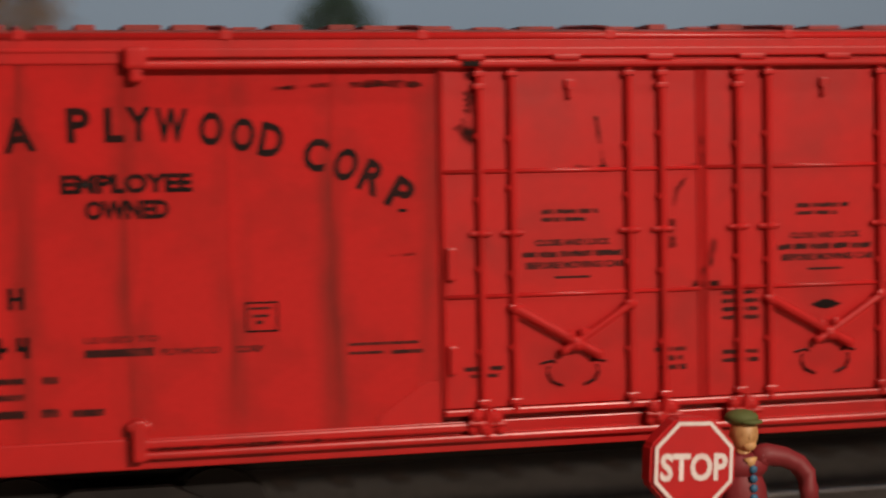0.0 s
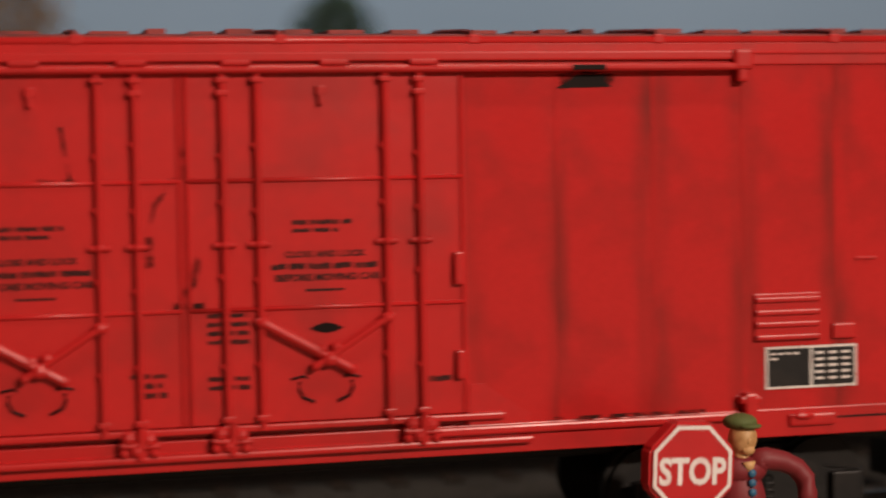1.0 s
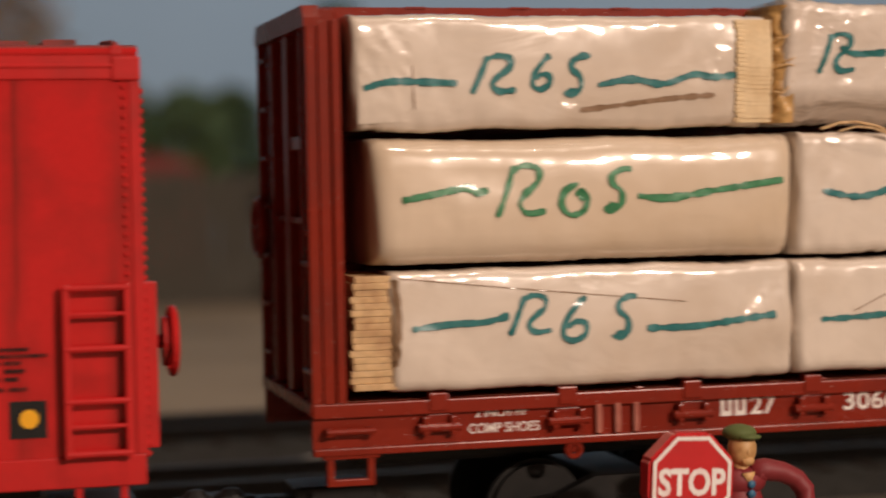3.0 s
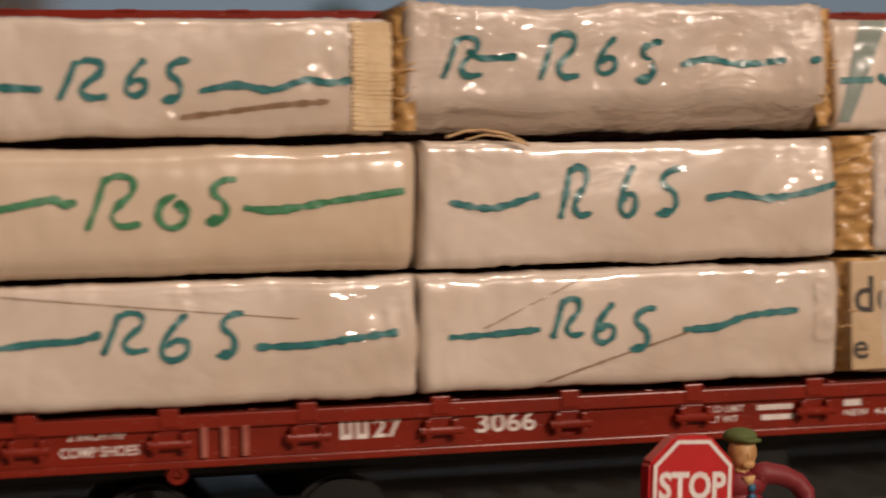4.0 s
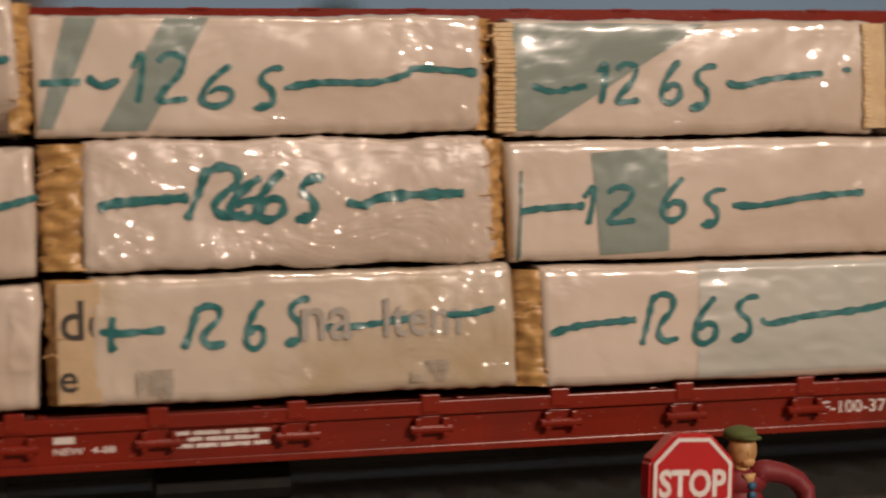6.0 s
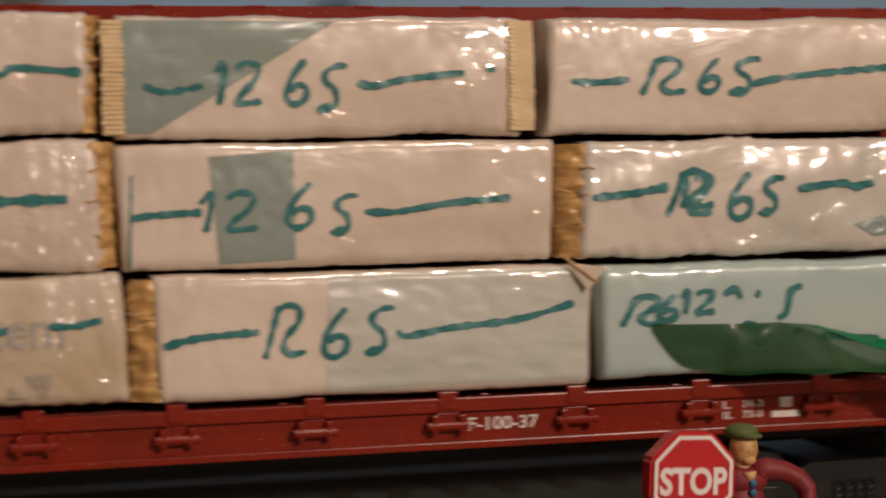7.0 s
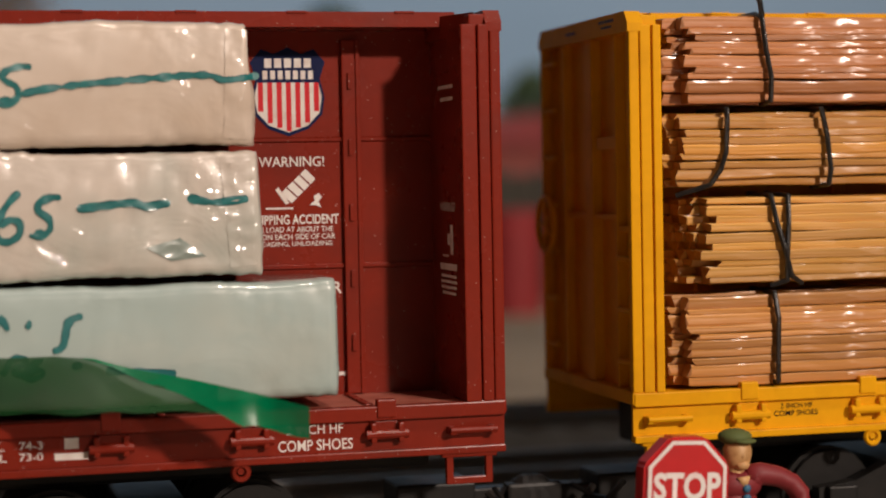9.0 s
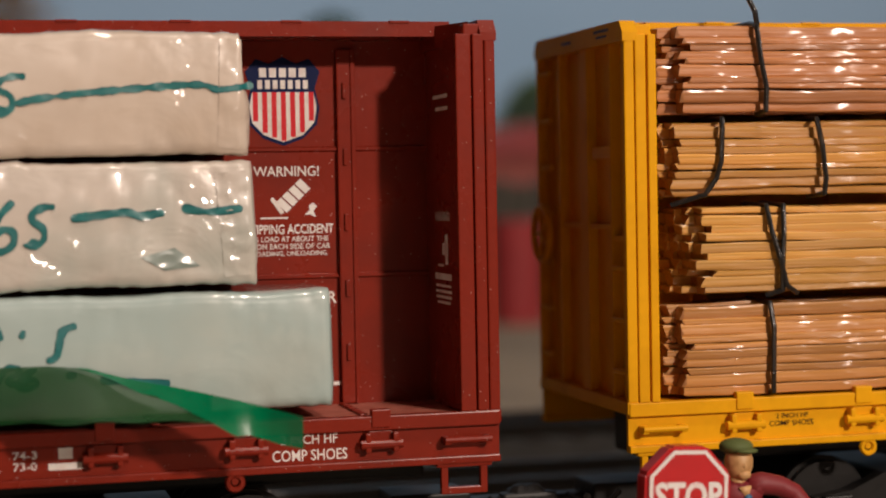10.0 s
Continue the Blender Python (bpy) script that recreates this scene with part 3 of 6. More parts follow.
def boxcar():
    x0, x1 = XC - HALF, XC + HALF
    car = thing("boxcar", XC, 15.5, -42, "weathered bright red model boxcar with plug doors and black lettering", "boxcar", moving=True)
    bm = B()
    box(bm, x0 + 0.6, x1 - 0.6, 0.7, 30.3, -29.5, 11.5)
    part("body", bm, red_paint, car)
    # roof with a low ridge, cross ribs and a dirty outer skin
    bm = B()
    prof = [(0.0, 12.3), (0.0, 13.0), (4, 13.4), (15.5, 14.1), (27, 13.4), (31, 13.0), (31, 12.3)]
    a = [bm.verts.new((x0, y, z)) for y, z in prof]
    b = [bm.verts.new((x1, y, z)) for y, z in prof]
    for i in range(len(prof)):
        j = (i + 1) % len(prof)
        bm.faces.new((a[i], b[i], b[j], a[j]))
    bm.faces.new(a[::-1])
    bm.faces.new(b)
    bmesh.ops.recalc_face_normals(bm, faces=bm.faces[:])
    roof = part("roof", bm, roof_paint, car, "sooty dark red roof")
    for k in range(10):
        x = XC - 91.5 + k * 20.33
        bm = B()
        for (ya, za), (yb, zb) in zip(prof[1:], prof[2:-1]):
            rod(bm, (x, ya, za + 0.15), (x, yb, zb + 0.15), 0.35, 6)
        part("roof_rib", bm, roof_paint, roof)
        bm = B()
        box(bm, x - 0.6, x + 0.6, -0.45, 0.6, 12.1, 13.05, 0.15)
        part("rib_cap", bm, red_paint, roof)
    for k in range(9):
        x = XC - 91.5 + k * 20.33
        bm = B()
        u = x + 2
        while u < x + 17.5:
            w = random.uniform(1.2, 4.5)
            box(bm, u, u + w, 9, 22, 13.4, 14.0 + random.uniform(0.0, 0.32), 0.1)
            u += w + random.uniform(0.3, 3.0)
        part("roof_panel", bm, roof_paint, roof)
    # eaves: two rounded mouldings and a plain fascia
    bm = B()
    rod(bm, (x0, 0.0, 12.45), (x1, 0.0, 12.45), 0.42, 10)
    part("eaves_moulding", bm, red_paint, car, smooth=True)
    bm = B()
    box(bm, x0, x1, -0.25, 0.9, 9.75, 12.2, 0.15)
    rod(bm, (x0, -0.2, 11.05), (x1, -0.2, 11.05), 0.22, 8)
    part("fascia", bm, red_paint, car)
    # sill below the side
    bm = B()
    box(bm, x0, x1, -0.15, 1.2, -30.7, -27.6, 0.15)
    part("side_sill", bm, red_paint, car)
    bm = B()
    box(bm, x0, x1, 29.8, 31.15, -30.7, -27.6, 0.15)
    part("side_sill", bm, red_paint, car)
    # side panels, each with its own joint
    seams = [x0, -2.9, 7.2, 17.6, 27.8, 38.5, 49.6]
    spans = list(zip(seams, seams[1:])) + [(107.9, 117.9), (117.9, 128.7), (128.7, 138.9), (138.9, 149.9), (149.9, 160.0), (160.0, x1)]
    for a, b in spans:
        bm = B()
        box(bm, 0.015, b - a - 0.015, 0.0, 0.8, -27.6, 9.75, 0.05)
        rod(bm, (0.0, 0.10, -27.5), (0.0, 0.10, 9.7), 0.14, 6)
        bmesh.ops.translate(bm, vec=(a, 0, 0), verts=bm.verts)
        p = part("side_panel", bm, red_side, car)
        shift = (a - XC) * MM
        for v in p.data.vertices:
            v.co.x -= shift
        p.location.x = shift
    # doors
    for a, b, rods in ((49.6, 78.69, (53.9, 57.4, 70.3, 74.0)), (78.71, 107.9, (82.7, 86.2, 99.4, 103.0))):
        bm = B()
        box(bm, a + 0.02, b - 0.02, -0.35, 0.8, -26.2, 9.3, 0.06)
        rod(bm, (a + 0.4, -0.4, -26), (a + 0.4, -0.4, 9.2), 0.22, 6)
        rod(bm, (b - 0.4, -0.4, -26), (b - 0.4, -0.4, 9.2), 0.22, 6)
        d = part("door", bm, red_paint, car, "red plug door with lock rods")
        for z in (-1.6, -14.6):
            bm = B()
            rod(bm, (a + 0.3, -0.42, z), (b - 0.3, -0.42, z), 0.24, 8)
            part("crossbar", bm, red_paint, d, smooth=True)
        for x in rods:
            bm = B()
            rod(bm, (x, -0.85, -26.9), (x, -0.85, 9.3), 0.36, 10)
            outer = x in (rods[0], rods[3])
            for z in (8.5, 7.2 if outer else 8.5, -25.6, -26.5 if outer else -15.8):
                box(bm, x - 0.62, x + 0.62, -1.3, -0.2, z - 0.3, z + 0.3, 0.14)
            rod(bm, (x - 1.1, -0.75, -8.05), (x + 1.1, -0.75, -8.05), 0.3, 8)
            ball(bm, (x, -0.95, -8.05), 0.6, 0.5, 0.45, 8)
            for z in (1.6, -3.9, -11.9, -20.4):
                ball(bm, (x - 0.35, -0.75, z + random.uniform(-0.8, 0.8)), 0.32, 0.3, 0.4, 6)
            part("lock_rod", bm, red_paint, d)
        xa, xb = rods[1], rods[2]
        xm = (xa + xb) / 2
        bm = B()
        long, short = [(xa + 0.2, -16.0), (xm + 2.6, -21.0)], [(xb - 0.2, -15.9), (xm - 1.2, -20.6)]
        for ((ua, wa), (ub, wb)), r, y in ((long, 0.5, -1.15), (short, 0.4, -1.3)):
            rod(bm, (ua, y, wa), (ub, y, wb), r, 8)
            ball(bm, (ua, y, wa), 0.75, 0.5, 0.6, 8)
            ball(bm, (ub, y, wb), r * 1.2, 0.5, r * 1.2, 8)
        ball(bm, (xm + 0.3, -1.4, -19.9), 0.85, 0.55, 0.75, 10)
        ball(bm, (xm - 0.5, -1.3, -18.9), 0.6, 0.4, 0.6, 8)
        ball(bm, (xm + 1.0, -1.3, -18.7), 0.6, 0.4, 0.6, 8)
        part("latch_bar", bm, red_paint, d)
        for s in (-1, 1):
            flag = [(xm + s * 3.6, -0.42, -21.9), (xm + s * 2.2, -0.42, -21.6), (xm + s * 1.9, -0.42, -21.9)]
            arc = [(xm + s * 2.7, -0.42, -22.2), (xm + s * 2.8, -0.42, -23.0), (xm + s * 2.4, -0.42, -23.8), (xm + s * 1.2, -0.42, -24.3)]
            part("stencil_arc", limb(B(), flag, [0.14] * 3, 6), black_ink, d)
            part("stencil_arc", limb(B(), arc, [0.18] * 4, 6), black_ink, d)
        bm = B()
        box(bm, xm - 0.5, xm + 0.5, -1.0, -0.2, 6.9, 7.9, 0.2)
        box(bm, xm - 0.25, xm + 0.25, -1.0, -0.2, 5.9, 7.1, 0.12)
        part("door_catch", bm, red_paint, d)
        small_print([(xm - 3.2, xm + 3.0, -6.2, -5.7), (xm - 3.2, xm + 1.6, -7.0, -6.55), (xm - 5.4, xm + 5.6, -10.75, -10.1)], -0.36, faded_ink, d)
        bars([(xm - 1.9, xm + 2.1, -13.0, -12.75)], -0.36, faded_ink, d)
        lettering("CLOSE AND LOCK", xm - 4.0, xm + 4.4, -9.55, -8.85, -0.39, faded_ink, d, bold=0.05)
        lettering("BEFORE MOVING CAR", xm - 5.0, xm + 6.0, -11.95, -11.2, -0.39, faded_ink, d, bold=0.05)
        e = a + 1.0 if a < 60 else b - 1.0
        bm = B()
        box(bm, e - 0.45, e + 0.55, -1.2, -0.2, -12.8, -9.4, 0.2)
        box(bm, e - 0.35, e + 0.45, -1.2, -0.2, -22.6, -19.6, 0.2)
        part("door_handle", bm, red_paint, d)
        bm = B()
        for x in (rods[0] + 0.2, rods[3] - 0.3):
            box(bm, x - 1.7, x + 1.7, -1.0, 0.0, -29.2, -26.6, 0.35)
            for u, w, r in ((-1.1, -27.0, 0.75), (0.9, -27.2, 0.85), (-0.3, -28.3, 0.7), (1.4, -28.6, 0.5), (-1.6, -28.5, 0.5)):
                ball(bm, (x + u, -1.15, w), r, 0.6, r, 10)
            rod(bm, (x - 1.9, -1.2, -27.7), (x + 1.9, -1.2, -27.9), 0.35, 8)
            rod(bm, (x, -1.3, -29.2), (x + 0.2, -1.3, -26.0), 0.4, 8)
        part("roller_carriage", bm, red_paint, d)
    small_print([(73.0, 76.6, -21.2, -20.7), (73.8, 76.2, -22.2, -21.6), (73.6, 76.6, -23.2, -22.6), (52.0, 56.2, -22.4, -21.9), (52.6, 55.6, -23.1, -22.7), (103.6, 106.8, -22.8, -22.2)], -0.37, faded_ink, car)
    small_print([(80.8, 85.0, z, z + 0.5) for z in (-15.4, -16.3, -17.2, -18.1, -21.8, -22.7)], -0.37, faded_ink, car)
    part("keyhole_plate", prism(B(), [(91.2, -16.8), (92.1, -16.4), (93.0, -16.2), (93.9, -16.4), (94.8, -16.8), (93.9, -17.15), (93.0, -17.3), (92.1, -17.15)], -0.42, -0.35), black_ink, car)
    # tracks on which the doors slide
    bm = B()
    box(bm, XC - 59.2, XC + 59.2, -1.1, 0.2, 10.3, 11.25, 0.2)
    rod(bm, (XC - 59.2, -1.2, 9.55), (XC + 59.2, -1.2, 9.55), 0.42, 10)
    box(bm, XC - 59.2, XC + 59.2, -0.5, 0.2, 9.2, 10.4)
    rail = part("upper_door_rail", bm, red_paint, car)
    for s in (-1, 1):
        bm = B()
        box(bm, XC + s * 60 - 1.1, XC + s * 60 + 1.1, -1.7, 0.1, 9.2, 11.4, 0.4)
        box(bm, XC + s * 60 - 0.6, XC + s * 60 + 0.7, -1.4, 0.1, 7.9, 9.6, 0.35)
        part("rail_end_bracket", bm, red_paint, rail)
    for x in (53.0, 63.4, 73.8, 84.2, 94.2, 103.5):
        bm = B()
        box(bm, x - 1.6, x + 1.4, -1.75, -0.6, 9.9, 10.5, 0.2)
        part("rail_hanger", bm, red_paint, rail)
    bm = B()
    box(bm, XC - 61, XC - 24, -0.9, 0.0, -28.6, -27.7, 0.25)
    box(bm, XC - 61, XC + 36, -1.3, 0.0, -29.6, -28.9, 0.25)
    box(bm, XC + 24, XC + 61, -0.9, 0.0, -28.6, -27.7, 0.25)
    low = part("lower_door_rail", bm, red_paint, car)
    part("door_threshold", box(B(), XC - 29, XC + 33, -0.9, 0.0, -27.0, -26.3, 0.2), red_paint, car)
    for s in (-1, 1):
        bm = B()
        box(bm, XC + s * 60.5 - 0.7, XC + s * 60.5 + 0.7, -1.6, 0.1, -29.8, -25.6, 0.3)
        box(bm, XC + s * 60.5 - 1.2, XC + s * 60.5 + 1.2, -1.4, 0.1, -26.8, -25.9, 0.3)
        part("rail_end_bracket", bm, red_paint, low)
    bm = B()
    box(bm, 144.0, 149.5, -0.7, 0.0, -29.6, -28.2, 0.3)
    ball(bm, (145.6, -0.7, -28.4), 1.3, 0.5, 0.5, 10)
    part("sill_bracket", bm, red_paint, car)
    # gussets near the lower door corners
    for s in (-1, 1):
        bm = B()
        xs = XC + s * 29.3
        prism(bm, [(xs, -23.3), (xs + s * 1.6, -23.3), (xs + s * 6.5, -26.6), (xs + s * 6.5, -27.6), (xs, -27.6)], -0.2, 0.05)
        part("corner_gusset", bm, red_paint, car)
    # soot smears, each a ragged flake
    rnd = random.Random(5)
    for pts, wide in (([(53.0, 9.4), (53.3, 8.6), (53.4, 5.0), (53.0, 1.2)], 1.2), ([(52.0, 3.4), (53.1, 1.2)], 1.1), ([(78.6, 2.6), (79.0, -1.2), (77.0, -1.7)], 0.45), ([(77.6, -1.6), (75.8, -4.0), (75.4, -6.0)], 0.35),
                      ([(75.3, -7.0), (75.2, -10.2)], 0.55), ([(80.2, -9.2), (79.4, -12.0), (77.8, -14.0)], 0.6), ([(77.4, -14.0), (80.6, -14.1)], 0.5), ([(64.4, -1.4), (68.0, -1.5)], 0.5), ([(66.8, 4.0), (67.6, -1.2)], 0.25),
                      ([(118.5, 8.2), (121.5, 8.9), (124.5, 8.3)], 1.1), ([(119.6, 9.4), (123.2, 9.4)], 0.7), ([(39.0, 7.4), (43.0, 7.7), (48.0, 7.5)], 0.5), ([(32.5, 7.2), (38.5, 7.6)], 0.3), ([(44.0, -10.2), (47.0, -9.9)], 0.25)):
        bm = B()
        prev = None
        for (xa, za), (xb_, zb) in zip(pts, pts[1:]):
            for i in range(13):
                u = i / 12
                x, z = xa + (xb_ - xa) * u, za + (zb - za) * u
                L = math.hypot(xb_ - xa, zb - za)
                nx, nz = -(zb - za) / L, (xb_ - xa) / L
                h = wide * rnd.uniform(0.45, 1.0)
                yy = -0.40 if 49.6 < x < 107.9 else -0.05
                cur = [bm.verts.new((x - nx * h, yy, z - nz * h)), bm.verts.new((x + nx * h * 0.8, yy, z + nz * h * 0.8))]
                if prev:
                    bm.faces.new((prev[0], prev[1], cur[1], cur[0]))
                prev = cur
        part("soot_smear", bm, soot, car, "dark soot smear")
    for r in ((27.0, 36.5, -28.75, -28.45), (117.0, 134.0, -27.5, -27.1), (20.0, 27.0, -28.7, -28.5)):
        bars([r], -0.92, soot, car, "soot_smear", 0.02)
    part("grime_patch", prism(B(), [(120.2, 8.8), (123.6, 8.8), (123.5, 8.2), (124.2, 7.5), (118.0, 7.4), (119.6, 8.3)], -0.06, 0.01), tar, car, "black grime under the door rail")
    part("grime_patch", box(B(), 119.4, 123.1, -1.68, -1.0, 9.25, 9.8, 0.1), tar, car)
    part("grime_patch", box(B(), 52.0, 53.9, -1.68, -1.0, 9.25, 9.8, 0.1), tar, car)
    # ladder by the end
    bm = B()
    for x in (164.6, 170.6):
        box(bm, x - 0.35, x + 0.35, -1.7, -1.0, -27.6, -10.4, 0.12)
        for z in (-11.5, -26.6):
            box(bm, x - 0.3, x + 0.3, -1.1, 0.1, z - 0.3, z + 0.3)
    lad = part("ladder", bm, red_paint, car, "red moulded ladder")
    for z in (-10.8, -13.4, -16.8, -22.0, -24.5, -27.2):
        bm = B()
        rod(bm, (164.4, -1.45, z), (170.8, -1.45, z), 0.34 if z not in (-13.4, -24.5) else 0.22, 8)
        part("rung", bm, red_paint, lad)
    # riveted corner post
    bm = B()
    box(bm, x1 - 0.9, x1 + 0.15, -0.15, 1.0, -27.6, 9.8, 0.1)
    box(bm, x1 - 0.6, x1 + 1.6, 2.2, 3.0, -27.4, -10.5, 0.2)
    box(bm, x1 - 2.6, x1 + 0.25, -0.5, 0.8, 9.6, 12.0, 0.25)
    post = part("corner_post", bm, red_paint, car)
    bm = B()
    for i in range(38):
        z = 9.0 - i * 0.98
        ball(bm, (x1 - 1.5, -0.02, z), 0.28, 0.28, 0.28, 6)
        ball(bm, (x1 + 0.2, 0.9, z - 0.45), 0.42, 0.4, 0.36, 6)
    part("rivets", bm, red_paint, post)["kind"] = "stuff"
    # end wall ribs and the brake wheel on the end
    for z in (-24, -18, -12, -6, 0, 6):
        bm = B()
        rod(bm, (x1 - 0.4, 3, z), (x1 - 0.4, 28, z), 1.0, 8)
        part("end_rib", bm, red_paint, car)
    bm = B()
    torus(bm, (x1 + 3.6, 7.0, -17.0), 3.3, 0.45, 24, 8, "x")
    for k in range(4):
        a = k * math.pi / 2 + 0.4
        rod(bm, (x1 + 3.6, 7, -17), (x1 + 3.4, 7 + 3.3 * math.cos(a), -17 + 3.3 * math.sin(a)), 0.3, 6)
    rod(bm, (x1 - 0.5, 7, -17), (x1 + 3.8, 7, -17), 0.7, 8)
    rod(bm, (x1 + 2.6, 7, -17), (x1 + 3.2, 7, -17), 2.6, 20)
    part("brake_wheel", bm, red_paint, car, "red brake wheel")
    # louvred box, small tab, wired plate
    bm = B()
    box(bm, 140.1, 147.8, -0.35, 0.05, -20.2, -15.0, 0.12)
    for z in (-15.6, -17.0, -18.3, -19.7):
        box(bm, 140.2, 147.7, -0.75, -0.2, z - 0.35, z + 0.2, 0.15)
    part("louvre", bm, red_paint, car)
    bm = B()
    box(bm, 149.3, 152.0, -0.5, 0.05, -20.2, -18.5, 0.2)
    box(bm, 152.2, 154.8, -0.25, 0.05, -11.6, -11.3, 0.05)
    part("tack_board", bm, red_paint, car)
    plate = bars([(141.4, 152.2, -25.45, -20.85)], -0.06, white_ink, car, "data_plate", 0.12)
    bars([(141.68, 146.65, -25.2, -21.1), (146.95, 151.92, -25.2, -21.1)], -0.15, black_plastic, plate, "plate_field", 0.04)
    bars([(142.0 + k * 0.9, 142.6 + k * 0.9, -21.75, -21.5) for k in range(4)] + [(142.0, 142.8, -22.3, -22.05)] +
         [(147.3 + k * 1.55, 148.3 + k * 1.55, z, z + 0.28) for k in range(3) for z in (-21.8, -22.5, -23.2, -23.9, -24.6)], -0.19, white_ink, plate, "plate_print")["kind"] = "stuff"
    tile = bars([(159.0, 162.6, -25.5, -21.8)], -0.05, black_plastic, car, "wheel_inspection_tile", 0.06)
    bm = B()
    rod(bm, (160.9, -0.14, -23.6), (160.9, -0.08, -23.6), 0.95, 20)
    part("yellow_dot", bm, dot_yellow, tile)
    bars([(156.9, 161.0, -16.85, -16.5), (157.0, 162.8, -17.5, -17.15), (157.0, 158.2, -18.2, -17.8), (158.6, 160.2, -18.2, -17.8), (157.0, 158.0, -19.0, -18.6),
          (158.6, 160.6, -19.0, -18.6), (157.0, 158.2, -19.8, -19.4), (158.6, 160.0, -19.8, -19.4), (157.0, 158.6, -20.8, -20.4), (159.0, 160.8, -20.8, -20.4),
          (149.4, 156.0, -28.95, -28.7)], -0.17, faded_ink, car)
    # large lettering in an arc
    for ch, x, z, w, turn in (("A", 7.3, 2.9, 2.7, 5), ("P", 13.1, 3.78, 2.0, 2), ("L", 16.6, 3.75, 1.7, 0), ("Y", 19.0, 3.8, 2.2, 0), ("W", 22.2, 3.65, 2.8, -2), ("O", 26.2, 3.25, 2.1, -5),
                              ("O", 29.4, 2.6, 2.1, -8), ("D", 32.3, 2.0, 2.1, -11), ("C", 36.8, 0.5, 2.1, -17), ("O", 39.9, -0.6, 2.1, -22), ("R", 42.7, -2.0, 2.1, -27), ("P", 45.6, -3.75, 2.0, -31)):
        lettering(ch, x - w * 0.58, x + w * 0.58, z - 1.72, z + 1.72, -0.04, black_ink, car, turn, bold=0.035)
    bars([(45.3, 46.2, -5.6, -5.25)], -0.02, black_ink, car)
    lettering("EMPLOYEE", 11.2, 24.2, -3.05, -1.1, -0.04, black_ink, car, bold=0.05)
    lettering("OWNED", 13.5, 21.8, -5.65, -3.7, -0.04, black_ink, car, bold=0.05)
    bars([(5.8, 6.3, -14.3, -12.1), (6.9, 7.4, -14.3, -12.1), (6.3, 6.9, -13.4, -13.0), (6.5, 7.0, -18.3, -17.0), (7.3, 7.8, -19.1, -17.0), (6.5, 7.3, -18.4, -17.9), (4.6, 5.1, -19.1, -17.0), (5.1, 5.7, -18.4, -17.9)], -0.01, black_ink, car)
    lettering("PLYWOOD", 20.6, 26.6, -19.35, -18.65, -0.03, faded_ink, car, bold=0.03)
    lettering("CORP", 28.2, 31.0, -19.4, -18.7, -0.03, faded_ink, car, bold=0.03)
    lettering("LEASED TO", 13.1, 20.4, -17.9, -17.25, -0.03, faded_ink, car)
    bars([(13.1, 20.0, -19.3, -18.5), (39.8, 47.2, -19.2, -18.9), (39.8, 43.5, -20.1, -19.8), (44.3, 47.7, -20.2, -19.8),
          (29.6, 31.9, -15.1, -14.85), (29.9, 31.6, -15.9, -15.6), (30.3, 31.0, -16.6, -16.2), (2.5, 7.2, -21.6, -21.0), (8.9, 10.5, -21.7, -21.0), (2.5, 7.2, -23.2, -22.6), (2.5, 7.2, -25.0, -24.2),
          (8.7, 10.5, -25.0, -24.2), (11.7, 14.9, -25.1, -24.4)], -0.02, faded_ink, car)
    bars([(29.2, 32.6, -14.5, -14.3), (29.2, 32.6, -17.4, -17.2), (29.2, 29.4, -17.2, -14.5), (32.4, 32.6, -17.2, -14.5)], -0.02, black_ink, car, "inspection_frame")
    for x in (XC - 62, XC + 62):
        bogie(car, x)
    coupler(car, x1, 1)
    coupler(car, x0, -1)
    stirrup(car, 165.2, 170.4, -33.9, -30.5, 0.2, red_paint)
    stirrup(car, x0 + 1, x0 + 6.2, -33.9, -30.5, 0.2, red_paint)
    bm = B()
    box(bm, x0 + 10, x1 - 10, 9, 22, -33, -29.5, 0.4)
    part("underframe", bm, black_plastic, car)
    return car


boxcar()


